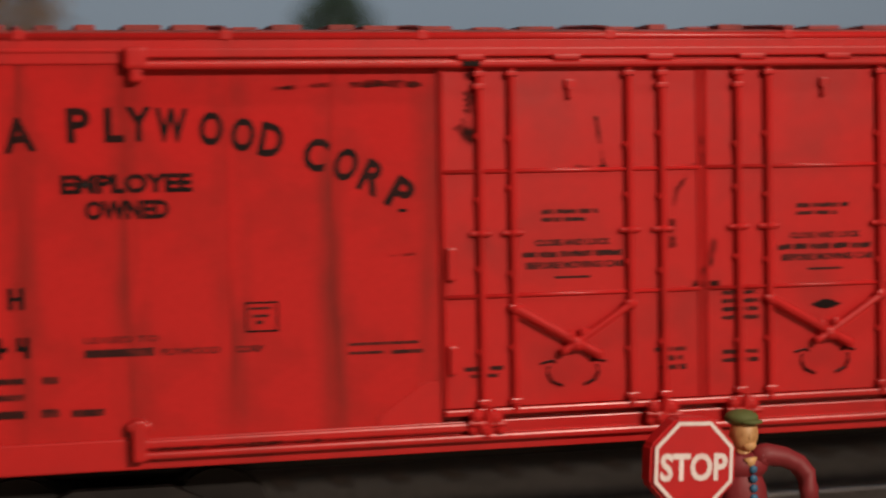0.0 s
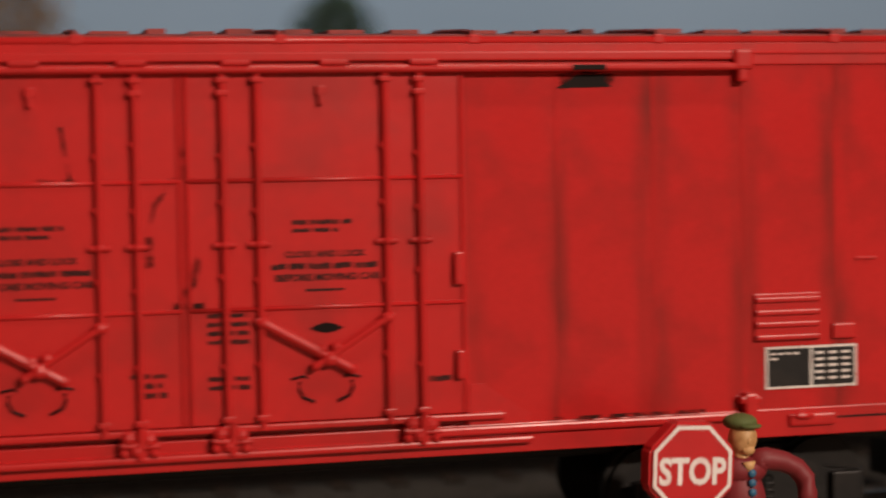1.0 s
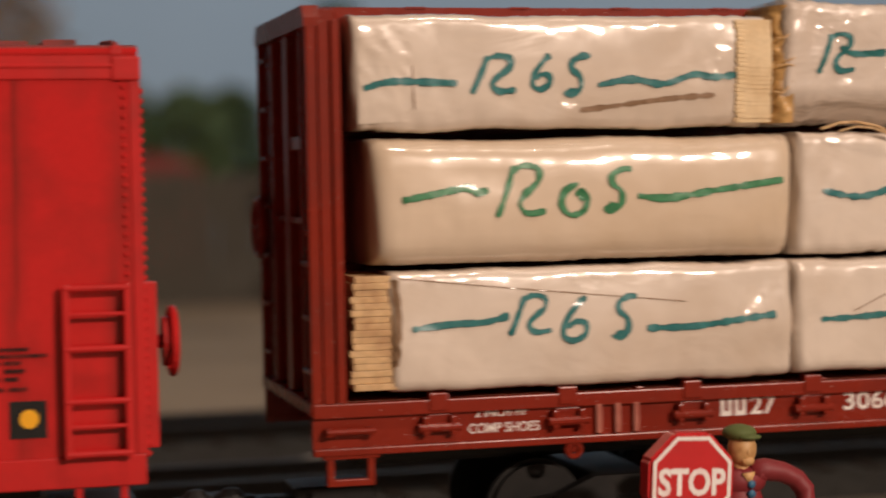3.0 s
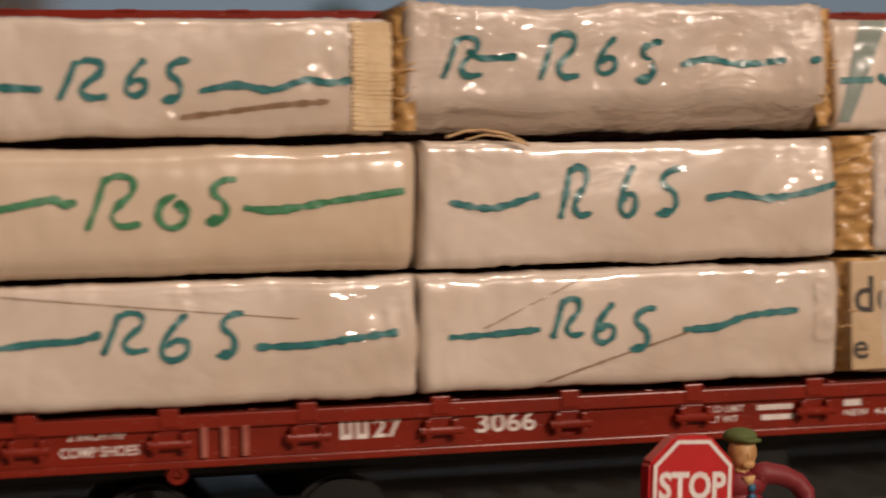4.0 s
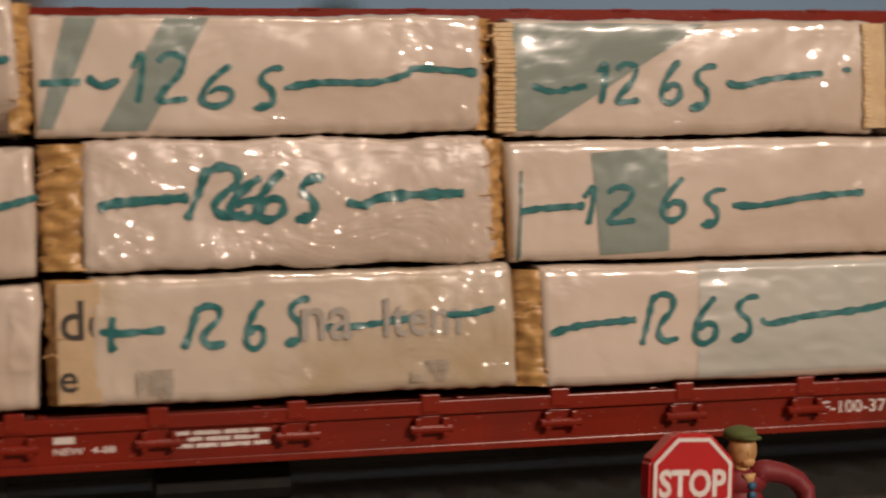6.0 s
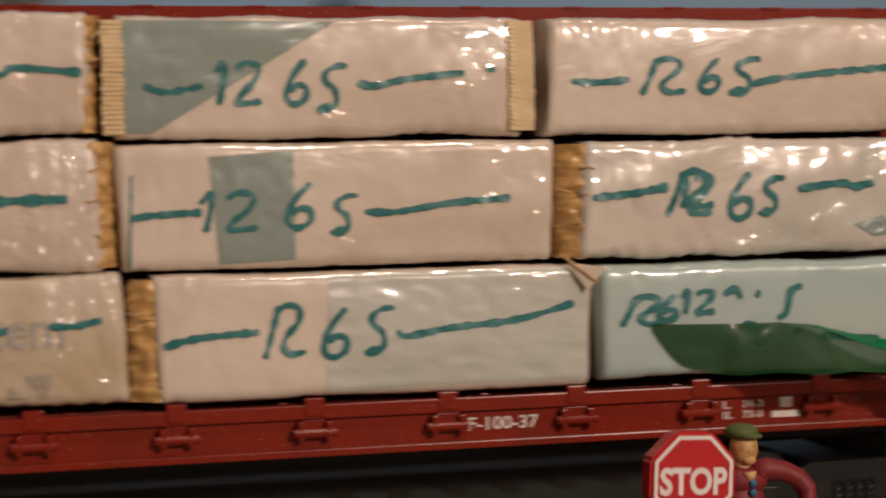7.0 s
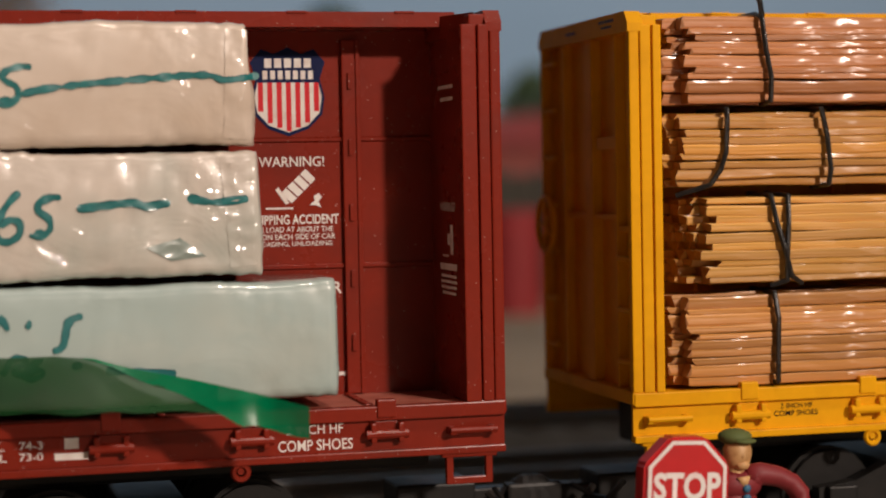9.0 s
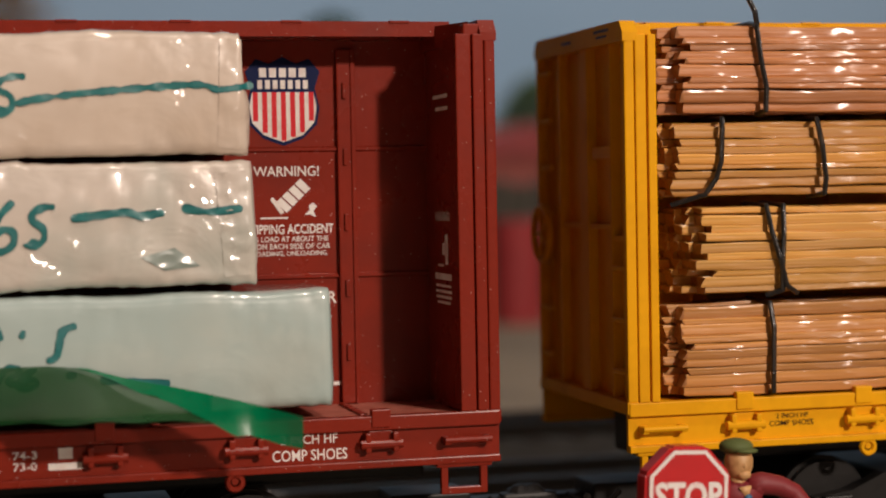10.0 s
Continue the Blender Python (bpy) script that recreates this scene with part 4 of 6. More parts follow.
# ---- centre-beam flat cars ----
def centerbeam(dx, paint, label, worn_deck):
    """dx shifts the whole car along the track; given for the oxide red one."""
    x0, x1 = 189.3 + dx, 454.5 + dx
    car = thing("centerbeam_flatcar", (x0 + x1) / 2, 15.5, -42, label, "flatcar", "centre-beam flatcars", moving=True)
    bm = B()
    box(bm, x0 + 0.4, x1 - 0.4, 0.9, 30.1, -25.0, -23.7, 0.1)
    deck = part("deck", bm, worn_lit_oxide if worn_deck else paint, car, "dusty deck")
    for k in range(12):
        bm = B()
        u = x0 + 14 + k * 21.5
        box(bm, u, u + 0.8, 1.2, 12.5, -23.75, -23.45, 0.1)
        part("deck_rib", bm, paint, deck)
    for yy, s in ((0, 1), (31, -1)):
        bm = B()
        y0, y1 = sorted((yy, yy + 1.0 * s))
        box(bm, x0, x1, y0 + (0.45 if s > 0 else 0), y1 - (0 if s > 0 else 0.45), -28.6, -23.9)
        a, b = sorted((yy - 0.15 * s, yy + 1.2 * s))
        box(bm, x0, x1, a, b, -25.1, -23.6, 0.15)
        box(bm, x0, x1, a, b, -29.0, -28.2, 0.15)
        part("side_sill", bm, paint, car)
        if s > 0:
            for k in range(18):
                x = x0 + 13.2 + k * 14.07
                bm = B()
                box(bm, x - 1.0, x + 1.0, -0.35, 0.8, -24.8, -22.9, 0.15)
                part("stake_tab", bm, paint, car)
                bm = B()
                box(bm, x - 1.75, x - 1.15, -0.75, 0.5, -27.3, -25.3, 0.15)
                box(bm, x + 1.15, x + 1.75, -0.75, 0.5, -27.3, -25.3, 0.15)
                rod(bm, (x - 2.2, -0.35, -26.5), (x + 2.2, -0.35, -26.5), 0.5, 10)
                box(bm, x - 1.2, x + 1.2, 0.1, 0.5, -26.2, -25.2, 0.05)
                part("winch", bm, paint, car)
    # centre wall
    bm = B()
    box(bm, x0 + 3, x1 - 3, 13.2, 17.8, -23.7, 16.2)
    wall = part("centre_wall", bm, paint, car)
    n = 14
    for k in range(n + 1):
        x = x0 + 13.3 + k * (x1 - x0 - 26.6) / n
        bm = B()
        box(bm, x - 0.9, x + 0.9, 12.5, 13.4, -23.6, 15, 0.15)
        box(bm, x + 0.6, x + 1.1, 12.3, 12.7, -23.6, 15, 0.1)
        for z in (10.5, 3.3, -3.8, -11, -18):
            box(bm, x - 0.3, x + 0.15, 12.2, 12.6, z - 0.9, z + 0.9, 0.08)
        part("wall_post", bm, paint, wall)
    for z in (4.2, -9.6):
        bm = B()
        rod(bm, (x0 + 4, 13.15, z), (x1 - 4, 13.15, z), 0.3, 6)
        part("wall_rib", bm, paint, wall)
    bm = B()
    prism(bm, [(x0 + 3, 15.9), (x1 - 3, 15.9), (x1 - 3, 17.5), (x0 + 3, 17.5)], 6.5, 24.5)
    for k in range(22):
        x = x0 + 12 + k * 11.6
        box(bm, x, x + 2.2, 6.35, 24.65, 17.3, 17.58, 0.08)
    part("top_chord", bm, paint, car)
    # bulkheads
    for xe, s in ((x0, 1), (x1, -1)):
        def slab(bm, a, b, y0, y1, z0, z1, bev=0.12):
            p, q = sorted((xe + s * a, xe + s * b))
            return box(bm, p, q, y0, y1, z0, z1, bev)
        bm = B()
        slab(bm, 1.4, 3.3, 0.6, 30.4, -23.7, 16.0)
        if s < 0:
            slab(bm, 3.2, 4.15, 0.7, 30.3, -23.7, 15.4)
        bulk = part("bulkhead", bm, paint, car)
        for y0 in (0, 30.1):
            bm = B()
            slab(bm, -0.1, 1.05, y0 - 0.05, y0 + 0.95, -23.6, 15.9, 0.2)
            part("corner_post", bm, paint, bulk)
            bm = B()
            slab(bm, 1.15, 2.35, y0 - 0.12, y0 + 0.9, -23.6, 15.7, 0.15)
            part("corner_post", bm, paint, bulk)
            bm = B()
            slab(bm, 2.55, 3.5 if s > 0 else 4.2, y0 - 0.2, y0 + 0.9, -23.6, 15.7, 0.15)
            part("corner_post", bm, paint, bulk)
        bm = B()
        ya = [(0.9, 17.2), (-0.1, 15.9), (-0.1, 15.0), (31.1, 15.0), (31.1, 15.9), (30.1, 17.2)]
        lo = [bm.verts.new((xe - s * 0.25, y, z)) for y, z in ya]
        hi = [bm.verts.new((xe + s * 1.5, y, z)) for y, z in ya]
        bm.faces.new(lo)
        bm.faces.new(hi[::-1])
        for i in range(6):
            bm.faces.new((lo[i], lo[(i + 1) % 6], hi[(i + 1) % 6], hi[i]))
        bmesh.ops.recalc_face_normals(bm, faces=bm.faces[:])
        slab(bm, 1.3, 3.2, 0.4, 30.6, 15.3, 16.8, 0.2)
        part("top_rail", bm, paint, bulk)
        bm = B()
        slab(bm, -0.2, 3.2, 0.0, 31.0, -24.9, -23.5, 0.2)
        part("foot_rail", bm, paint, bulk)
        for yy, w in ((5.8, 0.35), (14.6, 1.3), (23.6, 0.5)):
            bm = B()
            slab(bm, 0.3, 1.5, yy - w, yy + w, -23.5, 15.3, 0.12)
            part("bulkhead_rib", bm, paint, bulk)
        for ya, yb, za, zb in ((6.0, 12.4, 2.6, 4.0), (6.0, 23.0, -5.2, -4.6), (1.0, 6.2, -6.4, -5.8)):
            bm = B()
            slab(bm, 0.5, 1.5, ya, yb, za, zb, 0.1)
            part("bulkhead_rib", bm, paint, bulk)
        for ya, yb in ((1.0, 5.2), (26.0, 30.0)):
            for k in range(7):
                z = -20.5 + k * 5.6
                if ya < 2 and z > -6:
                    continue
                bm = B()
                p = xe + s * 0.2
                rod(bm, (p, ya, z), (p, yb, z), 0.3, 6)
                part("rung", bm, paint, bulk)
        # gusset from the top chord out to the bulkhead
        bm = B()
        v = [(xe + s * 4.6, 6.5), (xe + s * 2.6, 0.4), (xe + s * 2.6, 30.6), (xe + s * 4.6, 24.5)]
        lo = [bm.verts.new((x, y, 14.6)) for x, y in v]
        hi = [bm.verts.new((x, y, 17.0)) for x, y in v]
        bm.faces.new(lo)
        bm.faces.new(hi[::-1])
        for i in range(4):
            bm.faces.new((lo[i], lo[(i + 1) % 4], hi[(i + 1) % 4], hi[i]))
        bmesh.ops.recalc_face_normals(bm, faces=bm.faces[:])
        part("gusset", bm, paint, bulk)
        if s > 0:
            bm = B()
            torus(bm, (xe - 0.9, 27.0, -6.0), 3.2, 0.4, 24, 8, "x")
            for k in range(5):
                a = k * math.tau / 5
                rod(bm, (xe - 0.9, 27, -6), (xe - 0.9, 27 + 3.2 * math.cos(a), -6 + 3.2 * math.sin(a)), 0.25, 6)
            part("brake_wheel", bm, paint, bulk)
        p, q = sorted((xe + s * 1.2, xe + s * 6.2))
        bm = B()
        rod(bm, (p, -0.9, -26.4), (q, -0.9, -26.4), 0.33, 8)
        for x in (p + 0.3, q - 0.3):
            box(bm, x - 0.35, x + 0.35, -1.0, 0.6, -26.9, -26.1, 0.12)
        part("grab_iron", bm, paint, car)
        bm = B()
        rod(bm, (xe + s * 28, 0.2, -29.6), (xe + s * 28, 0.7, -29.6), 0.35, 10)
        torus(bm, (xe + s * 28, 0.3, -29.7), 0.75, 0.32, 14, 6)
        part("roping_eye", bm, paint, car)
        p, q = sorted((xe + s * 1.4, xe + s * 6.4))
        stirrup(car, p, q, -32.2, -28.8, 0.2, paint)
        bm = B()
        box(bm, p - 0.5, q + 0.5, 0.1, 1.1, -29.4, -28.6, 0.2)
        part("step_bracket", bm, paint, car)
        bogie(car, xe + s * 36)
        coupler(car, xe, -s)
    bm = B()
    box(bm, x0 + 6, x1 - 6, 9, 22, -31.5, -25, 0.5)
    part("centre_sill", bm, black_plastic, car)
    bm = B()
    rod(bm, (x0 + 112, 8, -32), (x0 + 126, 8, -32), 2.6, 14)
    box(bm, x0 + 88, x0 + 97, 5, 12, -34, -29, 0.5)
    part("brake_cylinder", bm, black_plastic, car)
    return car


red_car = centerbeam(0.0, oxide_paint, "oxide red model centre-beam flatcar carrying wrapped bundles", True)
yellow_car = centerbeam(279.6, yellow_paint, "yellow model centre-beam flatcar loaded with strapped boards", False)

# lettering on the red car
yl = 0.44


def glyph_bars(x0, x1, z0, z1, n):
    w = (x1 - x0) / n
    out = []
    for i in range(n):
        a, b = x0 + i * w + w * 0.1, x0 + (i + 1) * w - w * 0.12
        out += [(a, a + w * 0.26, z0, z1), (b - w * 0.26, b, z0, z1), (a + w * 0.26, b - w * 0.26, z0, z0 + (z1 - z0) * 0.24)]
    return out


bars(glyph_bars(234.0, 237.3, -27.0, -24.9, 2), yl, white_ink, red_car)
lettering("27", 237.6, 240.6, -27.0, -24.9, yl - 0.03, white_ink, red_car, bold=0.02)
lettering("3066", 248.7, 255.2, -27.05, -25.0, yl - 0.03, white_ink, red_car, bold=0.02)
lettering("2 INCH HF", 206.6, 212.3, -25.75, -24.85, yl - 0.03, white_ink, red_car)
lettering("COMP SHOES", 205.8, 213.6, -27.45, -26.4, yl - 0.03, white_ink, red_car)
lettering("2 INCH HF", 431.3, 437.2, -26.2, -25.2, yl - 0.03, white_ink, red_car)
lettering("COMP SHOES", 430.4, 438.2, -27.9, -26.75, yl - 0.03, white_ink, red_car)
lettering("LD LMT", 274.9, 278.9, -26.2, -25.5, yl - 0.03, white_ink, red_car)
lettering("LT WT", 274.9, 278.2, -27.3, -26.6, yl - 0.03, white_ink, red_car)
bars([(280.4, 284.6, -26.2, -25.6), (280.9, 284.6, -27.3, -26.7), (290.7, 292.8, -26.2, -25.5)], yl, white_ink, red_car)
lettering("NEW  4-88", 290.7, 296.8, -27.3, -26.6, yl - 0.03, white_ink, red_car)
small_print([(302.8, 312.4, -25.95, -25.5), (304.0, 311.2, -26.6, -26.15), (302.8, 312.4, -27.25, -26.8)], yl, white_ink, red_car)
lettering("F-100-37", 373.7, 381.3, -27.2, -25.8, yl - 0.03, white_ink, red_car)
lettering("L", 402.3, 403.2, -26.3, -25.5, yl - 0.03, white_ink, red_car)
lettering("74-3", 404.6, 406.9, -26.3, -25.5, yl - 0.03, white_ink, red_car)
lettering("IL", 402.3, 403.4, -27.4, -26.6, yl - 0.03, white_ink, red_car)
lettering("73-0", 404.6, 406.9, -27.4, -26.6, yl - 0.03, white_ink, red_car)
bars([(409.0, 410.4, -26.4, -25.3), (408.0, 411.3, -27.5, -26.8)], yl, white_ink, red_car)
# rubbed paint on the stiffeners; the pale colour also holds their highlight
bars([(219.8 + k * 2.1, 220.4 + k * 2.1, -28.0, -24.9) for k in range(3)], yl - 0.1, worn_lit_oxide, red_car, "sill_stiffener", 0.5)
lettering("2 INCH HF", 486.0, 489.8, -26.05, -25.5, yl - 0.03, black_ink, yellow_car)
lettering("COMP SHOES", 485.2, 490.4, -26.9, -26.3, yl - 0.03, black_ink, yellow_car)

for y0, y1, z0, z1 in ((4.2, 9.0, 16.35, 16.65), (4.8, 8.2, 15.75, 16.0), (17.0, 20.4, 15.9, 16.2)):
    part("end_print", box(B(), 468.61, 468.64, y0, y1, z0, z1), black_ink, yellow_car)

# warning notices on the red centre wall
yw = 13.15


def notice(parent, x0, y):
    """Shield and notices; x0 is the left edge."""
    c = x0 + 4.1
    half = [(0.0, 14.2), (1.5, 13.5), (2.9, 14.0), (4.1, 12.6), (3.5, 10.8), (4.0, 8.8), (3.7, 6.9), (2.2, 5.4), (0.0, 4.6)]
    outline = [(c + a, z) for a, z in half] + [(c - a, z) for a, z in half[-2:0:-1]]
    shield = part("shield_decal", prism(B(), outline, y - 0.03, y), blue_ink, parent, "blue, red and white striped shield decal")
    low = [(3.35, 10.4), (3.7, 8.8), (3.4, 7.1), (2.1, 5.75), (0.0, 5.0)]
    part("shield_field", prism(B(), [(c + a, z) for a, z in low] + [(c - a, z) for a, z in low[-2::-1]], y - 0.05, y - 0.03), white_ink, shield)
    for i in range(7):
        a = -3.3 + i * 1.02
        d = abs(a + 0.26)
        bars([(c + a, c + a + 0.55, 5.15 + max(0.0, d - 0.3) * 0.52 + (0.7 if d > 2.9 else 0), 10.4)], y - 0.05, stripe_red, shield, "shield_stripe", 0.02)
    for a, b, z0, z1 in ((-2.7, 2.7, 12.0, 13.0), (-2.9, 2.9, 10.75, 11.7)):
        n = 5 if z0 > 11.5 else 7
        for q in range(n):
            w = (b - a) / n
            bars([(c + a + q * w + 0.15, c + a + (q + 1) * w - 0.15, z0, z1)], y - 0.03, white_ink, shield, "shield_bar", 0.02)


notice(red_car, 430.4, yw)
lettering("WARNING!", 431.1, 438.3, 1.3, 2.4, yw - 0.03, white_ink, red_car)
lettering("AVOID TIPPING ACCIDENT", 427.2, 439.8, -4.95, -3.9, yw - 0.03, white_ink, red_car, bold=0.02)
lettering("BY KEEPING LOAD AT ABOUT THE", 427.6, 439.2, -5.8, -5.2, yw - 0.03, white_ink, red_car)
lettering("SAME LEVEL ON EACH SIDE OF CAR", 427.0, 439.4, -6.6, -6.0, yw - 0.03, white_ink, red_car)
lettering("DURING LOADING, UNLOADING", 427.8, 439.0, -7.4, -6.8, yw - 0.03, white_ink, red_car)
for k in range(4):
    u, v = k * 0.25 + 0.02, k * 0.25 + 0.225
    part("pictogram", prism(B(), [(433.4 + 2.9 * u, -1.6 + 2.7 * u), (434.6 + 2.8 * u, -2.7 + 2.7 * u), (434.6 + 2.8 * v, -2.7 + 2.7 * v), (433.4 + 2.9 * v, -1.6 + 2.7 * v)], yw - 0.03, yw), white_ink, red_car)
part("pictogram", prism(B(), [(432.9, -1.2), (433.2, -0.9), (434.4, -2.6), (434.0, -2.8)], yw - 0.03, yw), white_ink, red_car)
part("pictogram", box(B(), 431.8, 434.8, yw - 0.03, yw, -3.3, -3.1), white_ink, red_car)
part("pictogram", prism(B(), [(436.6, -2.9), (437.2, -2.4), (437.1, -1.9), (437.6, -1.6), (438.0, -2.0), (437.6, -2.5), (437.9, -3.2), (437.3, -2.9)], yw - 0.03, yw), white_ink, red_car)
lettering("ER", 438.2, 440.0, -12.6, -11.3, yw - 0.03, white_ink, red_car, bold=0.02)
bars([(438.6, 439.4, -14.2, -13.9), (439.2, 440.6, -21.6, -21.2)], yw, white_ink, red_car)
# the same notices on the inner face of the bulkhead
xb = 450.34
for y0, y1, z0, z1 in ((3.6, 9.6, 9.3, 9.7), (3.6, 8.6, 8.0, 8.4), (4.4, 5.4, -8.4, -5.2), (5.2, 6.6, -7.4, -6.2), (6.2, 8.6, -8.7, -8.45), (3.0, 9.8, -10.1, -9.4), (3.2, 9.4, -10.9, -10.6),
                       (3.0, 9.6, -11.5, -11.2), (3.2, 9.4, -12.1, -11.8), (3.6, 9.0, -12.7, -12.4)):
    part("notice_line", box(B(), xb - 0.03, xb, y0, y1, z0, z1), white_ink, red_car)
lettering("WARNING!", 3.4, 9.6, -3.8, -2.8, xb - 0.02, white_ink, red_car, face="side")


# ---- wrapped bundles on the red car ----
class Wrap:
    """A rounded, crumpled parcel; front(x, z) is the depth of its front skin."""

    def __init__(self, x0, x1, z0, z1, y0, seed, bulge=0.32, tilt=0.0, r=1.0, crease=0.13, under=0.0):
        self.x0, self.x1, self.z0, self.z1, self.y0, self.y1 = x0, x1, z0, z1, y0, 12.1
        self.seed, self.bulge, self.tilt, self.r, self.crease, self.under = seed, bulge, tilt, r, crease, under

    def wob(self, x, z, k=0.0):
        p = Vector((x * 0.12 + self.seed * 7.3, z * 0.2 + k, self.seed * 3.1))
        q = Vector((x * 0.45 + self.seed * 3.3 + z * 0.2, z * 0.55 + k, self.seed))
        return noise.noise(p) * self.crease * 2.4 + (abs(noise.noise(q)) - 0.2) * self.crease * 2.0

    def front(self, x, z):
        u = (z - self.z0) / (self.z1 - self.z0)
        mid = 4 * u * (1 - u)
        h, r = (self.z1 - self.z0), self.r
        d = min(u, 1 - u) * h
        edge = 0.0
        if d < r:
            edge = r - math.sqrt(max(0.0, r * r - (r - max(d, 0)) ** 2))
        e = min(x - self.x0, self.x1 - x)
        if e < r:
            edge += (r - math.sqrt(max(0.0, r * r - (r - max(e, 0)) ** 2))) * 0.8
        return self.y0 - self.bulge * mid + edge + self.wob(x, z) * (0.25 if self.under and u < 0.24 else 1.0) + self.tilt * (0.5 - u) + max(0.0, 0.24 - u) * self.under

    def mesh(self):
        bm = B()
        nx = max(24, int((self.x1 - self.x0) * 2.0))
        us = [0, 0.012, 0.03, 0.06, 0.1, 0.16, 0.24, 0.33, 0.42, 0.5, 0.58, 0.67, 0.76, 0.84, 0.9, 0.94, 0.97, 0.988, 1]
        rows = []
        for i in range(nx + 1):
            f = i / nx
            f = f - math.sin(2 * math.pi * f) / (2 * math.pi) * 0.55
            x = self.x0 + f * (self.x1 - self.x0)
            row = []
            for u in us:
                z = self.z0 + u * (self.z1 - self.z0)
                zz = z + 1.1 * self.wob(x, 40.0 if u > 0.5 else -40.0) * (1 if 0.2 < abs(u - 0.5) else 0)
                lean = 0.7 * math.sin(self.seed * 2.3) * (u - 0.5) * (2 * f - 1)
                row.append(bm.verts.new((x + lean + 1.6 * self.wob(z * 2, 9.0, 5.0) * (1 if i in (0, nx) else 0), self.front(x, z), zz)))
            row.append(bm.verts.new((x, self.y1, self.z1)))
            row.append(bm.verts.new((x, self.y1, self.z0)))
            rows.append(row)
        n = len(rows[0])
        for a, b in zip(rows, rows[1:]):
            for j in range(n):
                bm.faces.new((a[j], a[(j + 1) % n], b[(j + 1) % n], b[j]))
        bm.faces.new(rows[0])
        bm.faces.new(rows[-1][::-1])
        bmesh.ops.recalc_face_normals(bm, faces=bm.faces[:])
        return bm

    def ribbon(self, bm, pts, width, lift=0.13, taper=0.5):
        """A pen stroke through pts, which are (x, z)."""
        fine = []
        ends = [pts[0], *pts, pts[-1]]
        for a, b, c, d in zip(ends, ends[1:], ends[2:], ends[3:]):
            k = max(3, int(math.hypot(c[0] - b[0], c[1] - b[1]) / 0.3))
            for i in range(k):
                u = i / k
                fine.append(tuple(0.5 * (2 * b[q] + (c[q] - a[q]) * u + (2 * a[q] - 5 * b[q] + 4 * c[q] - d[q]) * u * u + (3 * b[q] - a[q] - 3 * c[q] + d[q]) * u ** 3) for q in (0, 1)))
        fine.append(pts[-1])
        prev = None
        for i, (x, z) in enumerate(fine):
            a, b = fine[max(0, i - 2)], fine[min(len(fine) - 1, i + 2)]
            dx, dz = b[0] - a[0], b[1] - a[1]
            L = math.hypot(dx, dz) or 1
            w = width * (0.95 + 0.55 * noise.noise(Vector((x * 1.1, z * 1.1, self.seed)))) / 2
            if i in (0, len(fine) - 1):
                w *= taper
            p = [(x - dz / L * w * s, z + dx / L * w * s) for s in (-1, -0.62, 0.62, 1)]
            cur = [bm.verts.new((u, self.front(min(max(u, self.x0), self.x1), min(max(v, self.z0), self.z1)) - lift, v)) for u, v in p]
            if prev:
                for j in (0, 1, 2):
                    f = bm.faces.new((prev[j], prev[j + 1], cur[j + 1], cur[j]))
                    f.material_index = 1 if j == 1 else 0
            prev = cur
        return bm

    def patch(self, bm, quad, lift=0.10, n=22):
        """A printed or taped field between four corners (x, z), in order round it."""
        a, b, c, d = [Vector(q) for q in quad]
        grid = []
        for i in range(n + 1):
            row = []
            for j in range(n + 1):
                u, v = i / n, j / n
                p = a * (1 - u) * (1 - v) + b * u * (1 - v) + c * u * v + d * (1 - u) * v
                row.append(bm.verts.new((p.x, self.front(p.x, p.y) - lift, p.y)))
            grid.append(row)
        for i in range(n):
            for j in range(n):
                bm.faces.new((grid[i][j], grid[i + 1][j], grid[i + 1][j + 1], grid[i][j + 1]))
        return bm


R = [[(0.36, 1.0), (0.2, 0.5), (0.0, 0.0)], [(0.3, 0.86), (0.55, 1.0), (0.85, 0.93), (0.84, 0.68), (0.58, 0.44), (0.46, 0.24), (0.62, 0.06), (1.0, 0.1)]]
TWELVE = [[(0.04, 0.72), (0.22, 1.0), (0.2, 0.5), (0.12, 0.0)], [(0.48, 0.84), (0.68, 1.0), (0.94, 0.9), (0.86, 0.58), (0.58, 0.24), (0.52, 0.04), (1.0, 0.08)]]
SIX = [[(0.85, 1.0), (0.48, 0.76), (0.16, 0.42), (0.1, 0.12), (0.42, 0.0), (0.8, 0.14), (0.82, 0.38), (0.5, 0.44), (0.24, 0.3)]]
ROUND_SIX = [[(0.62, 0.98), (0.2, 0.76), (0.06, 0.36), (0.34, 0.02), (0.8, 0.12), (0.94, 0.56), (0.72, 0.78), (0.55, 0.6)], [(0.62, 0.72), (0.78, 0.6), (0.66, 0.5)]]
FIVE = [[(1.0, 0.96), (0.7, 0.97), (0.36, 0.84), (0.34, 0.64), (0.62, 0.46), (0.66, 0.2), (0.4, 0.02), (0.06, 0.06)], [(0.5, 0.12), (0.2, 0.1)]]


def glyph(wrap, bm, strokes, x, z, w, h, pen):
    for s in strokes:
        wrap.ribbon(bm, [(x + u * w, z + v * h) for u, v in s], pen)


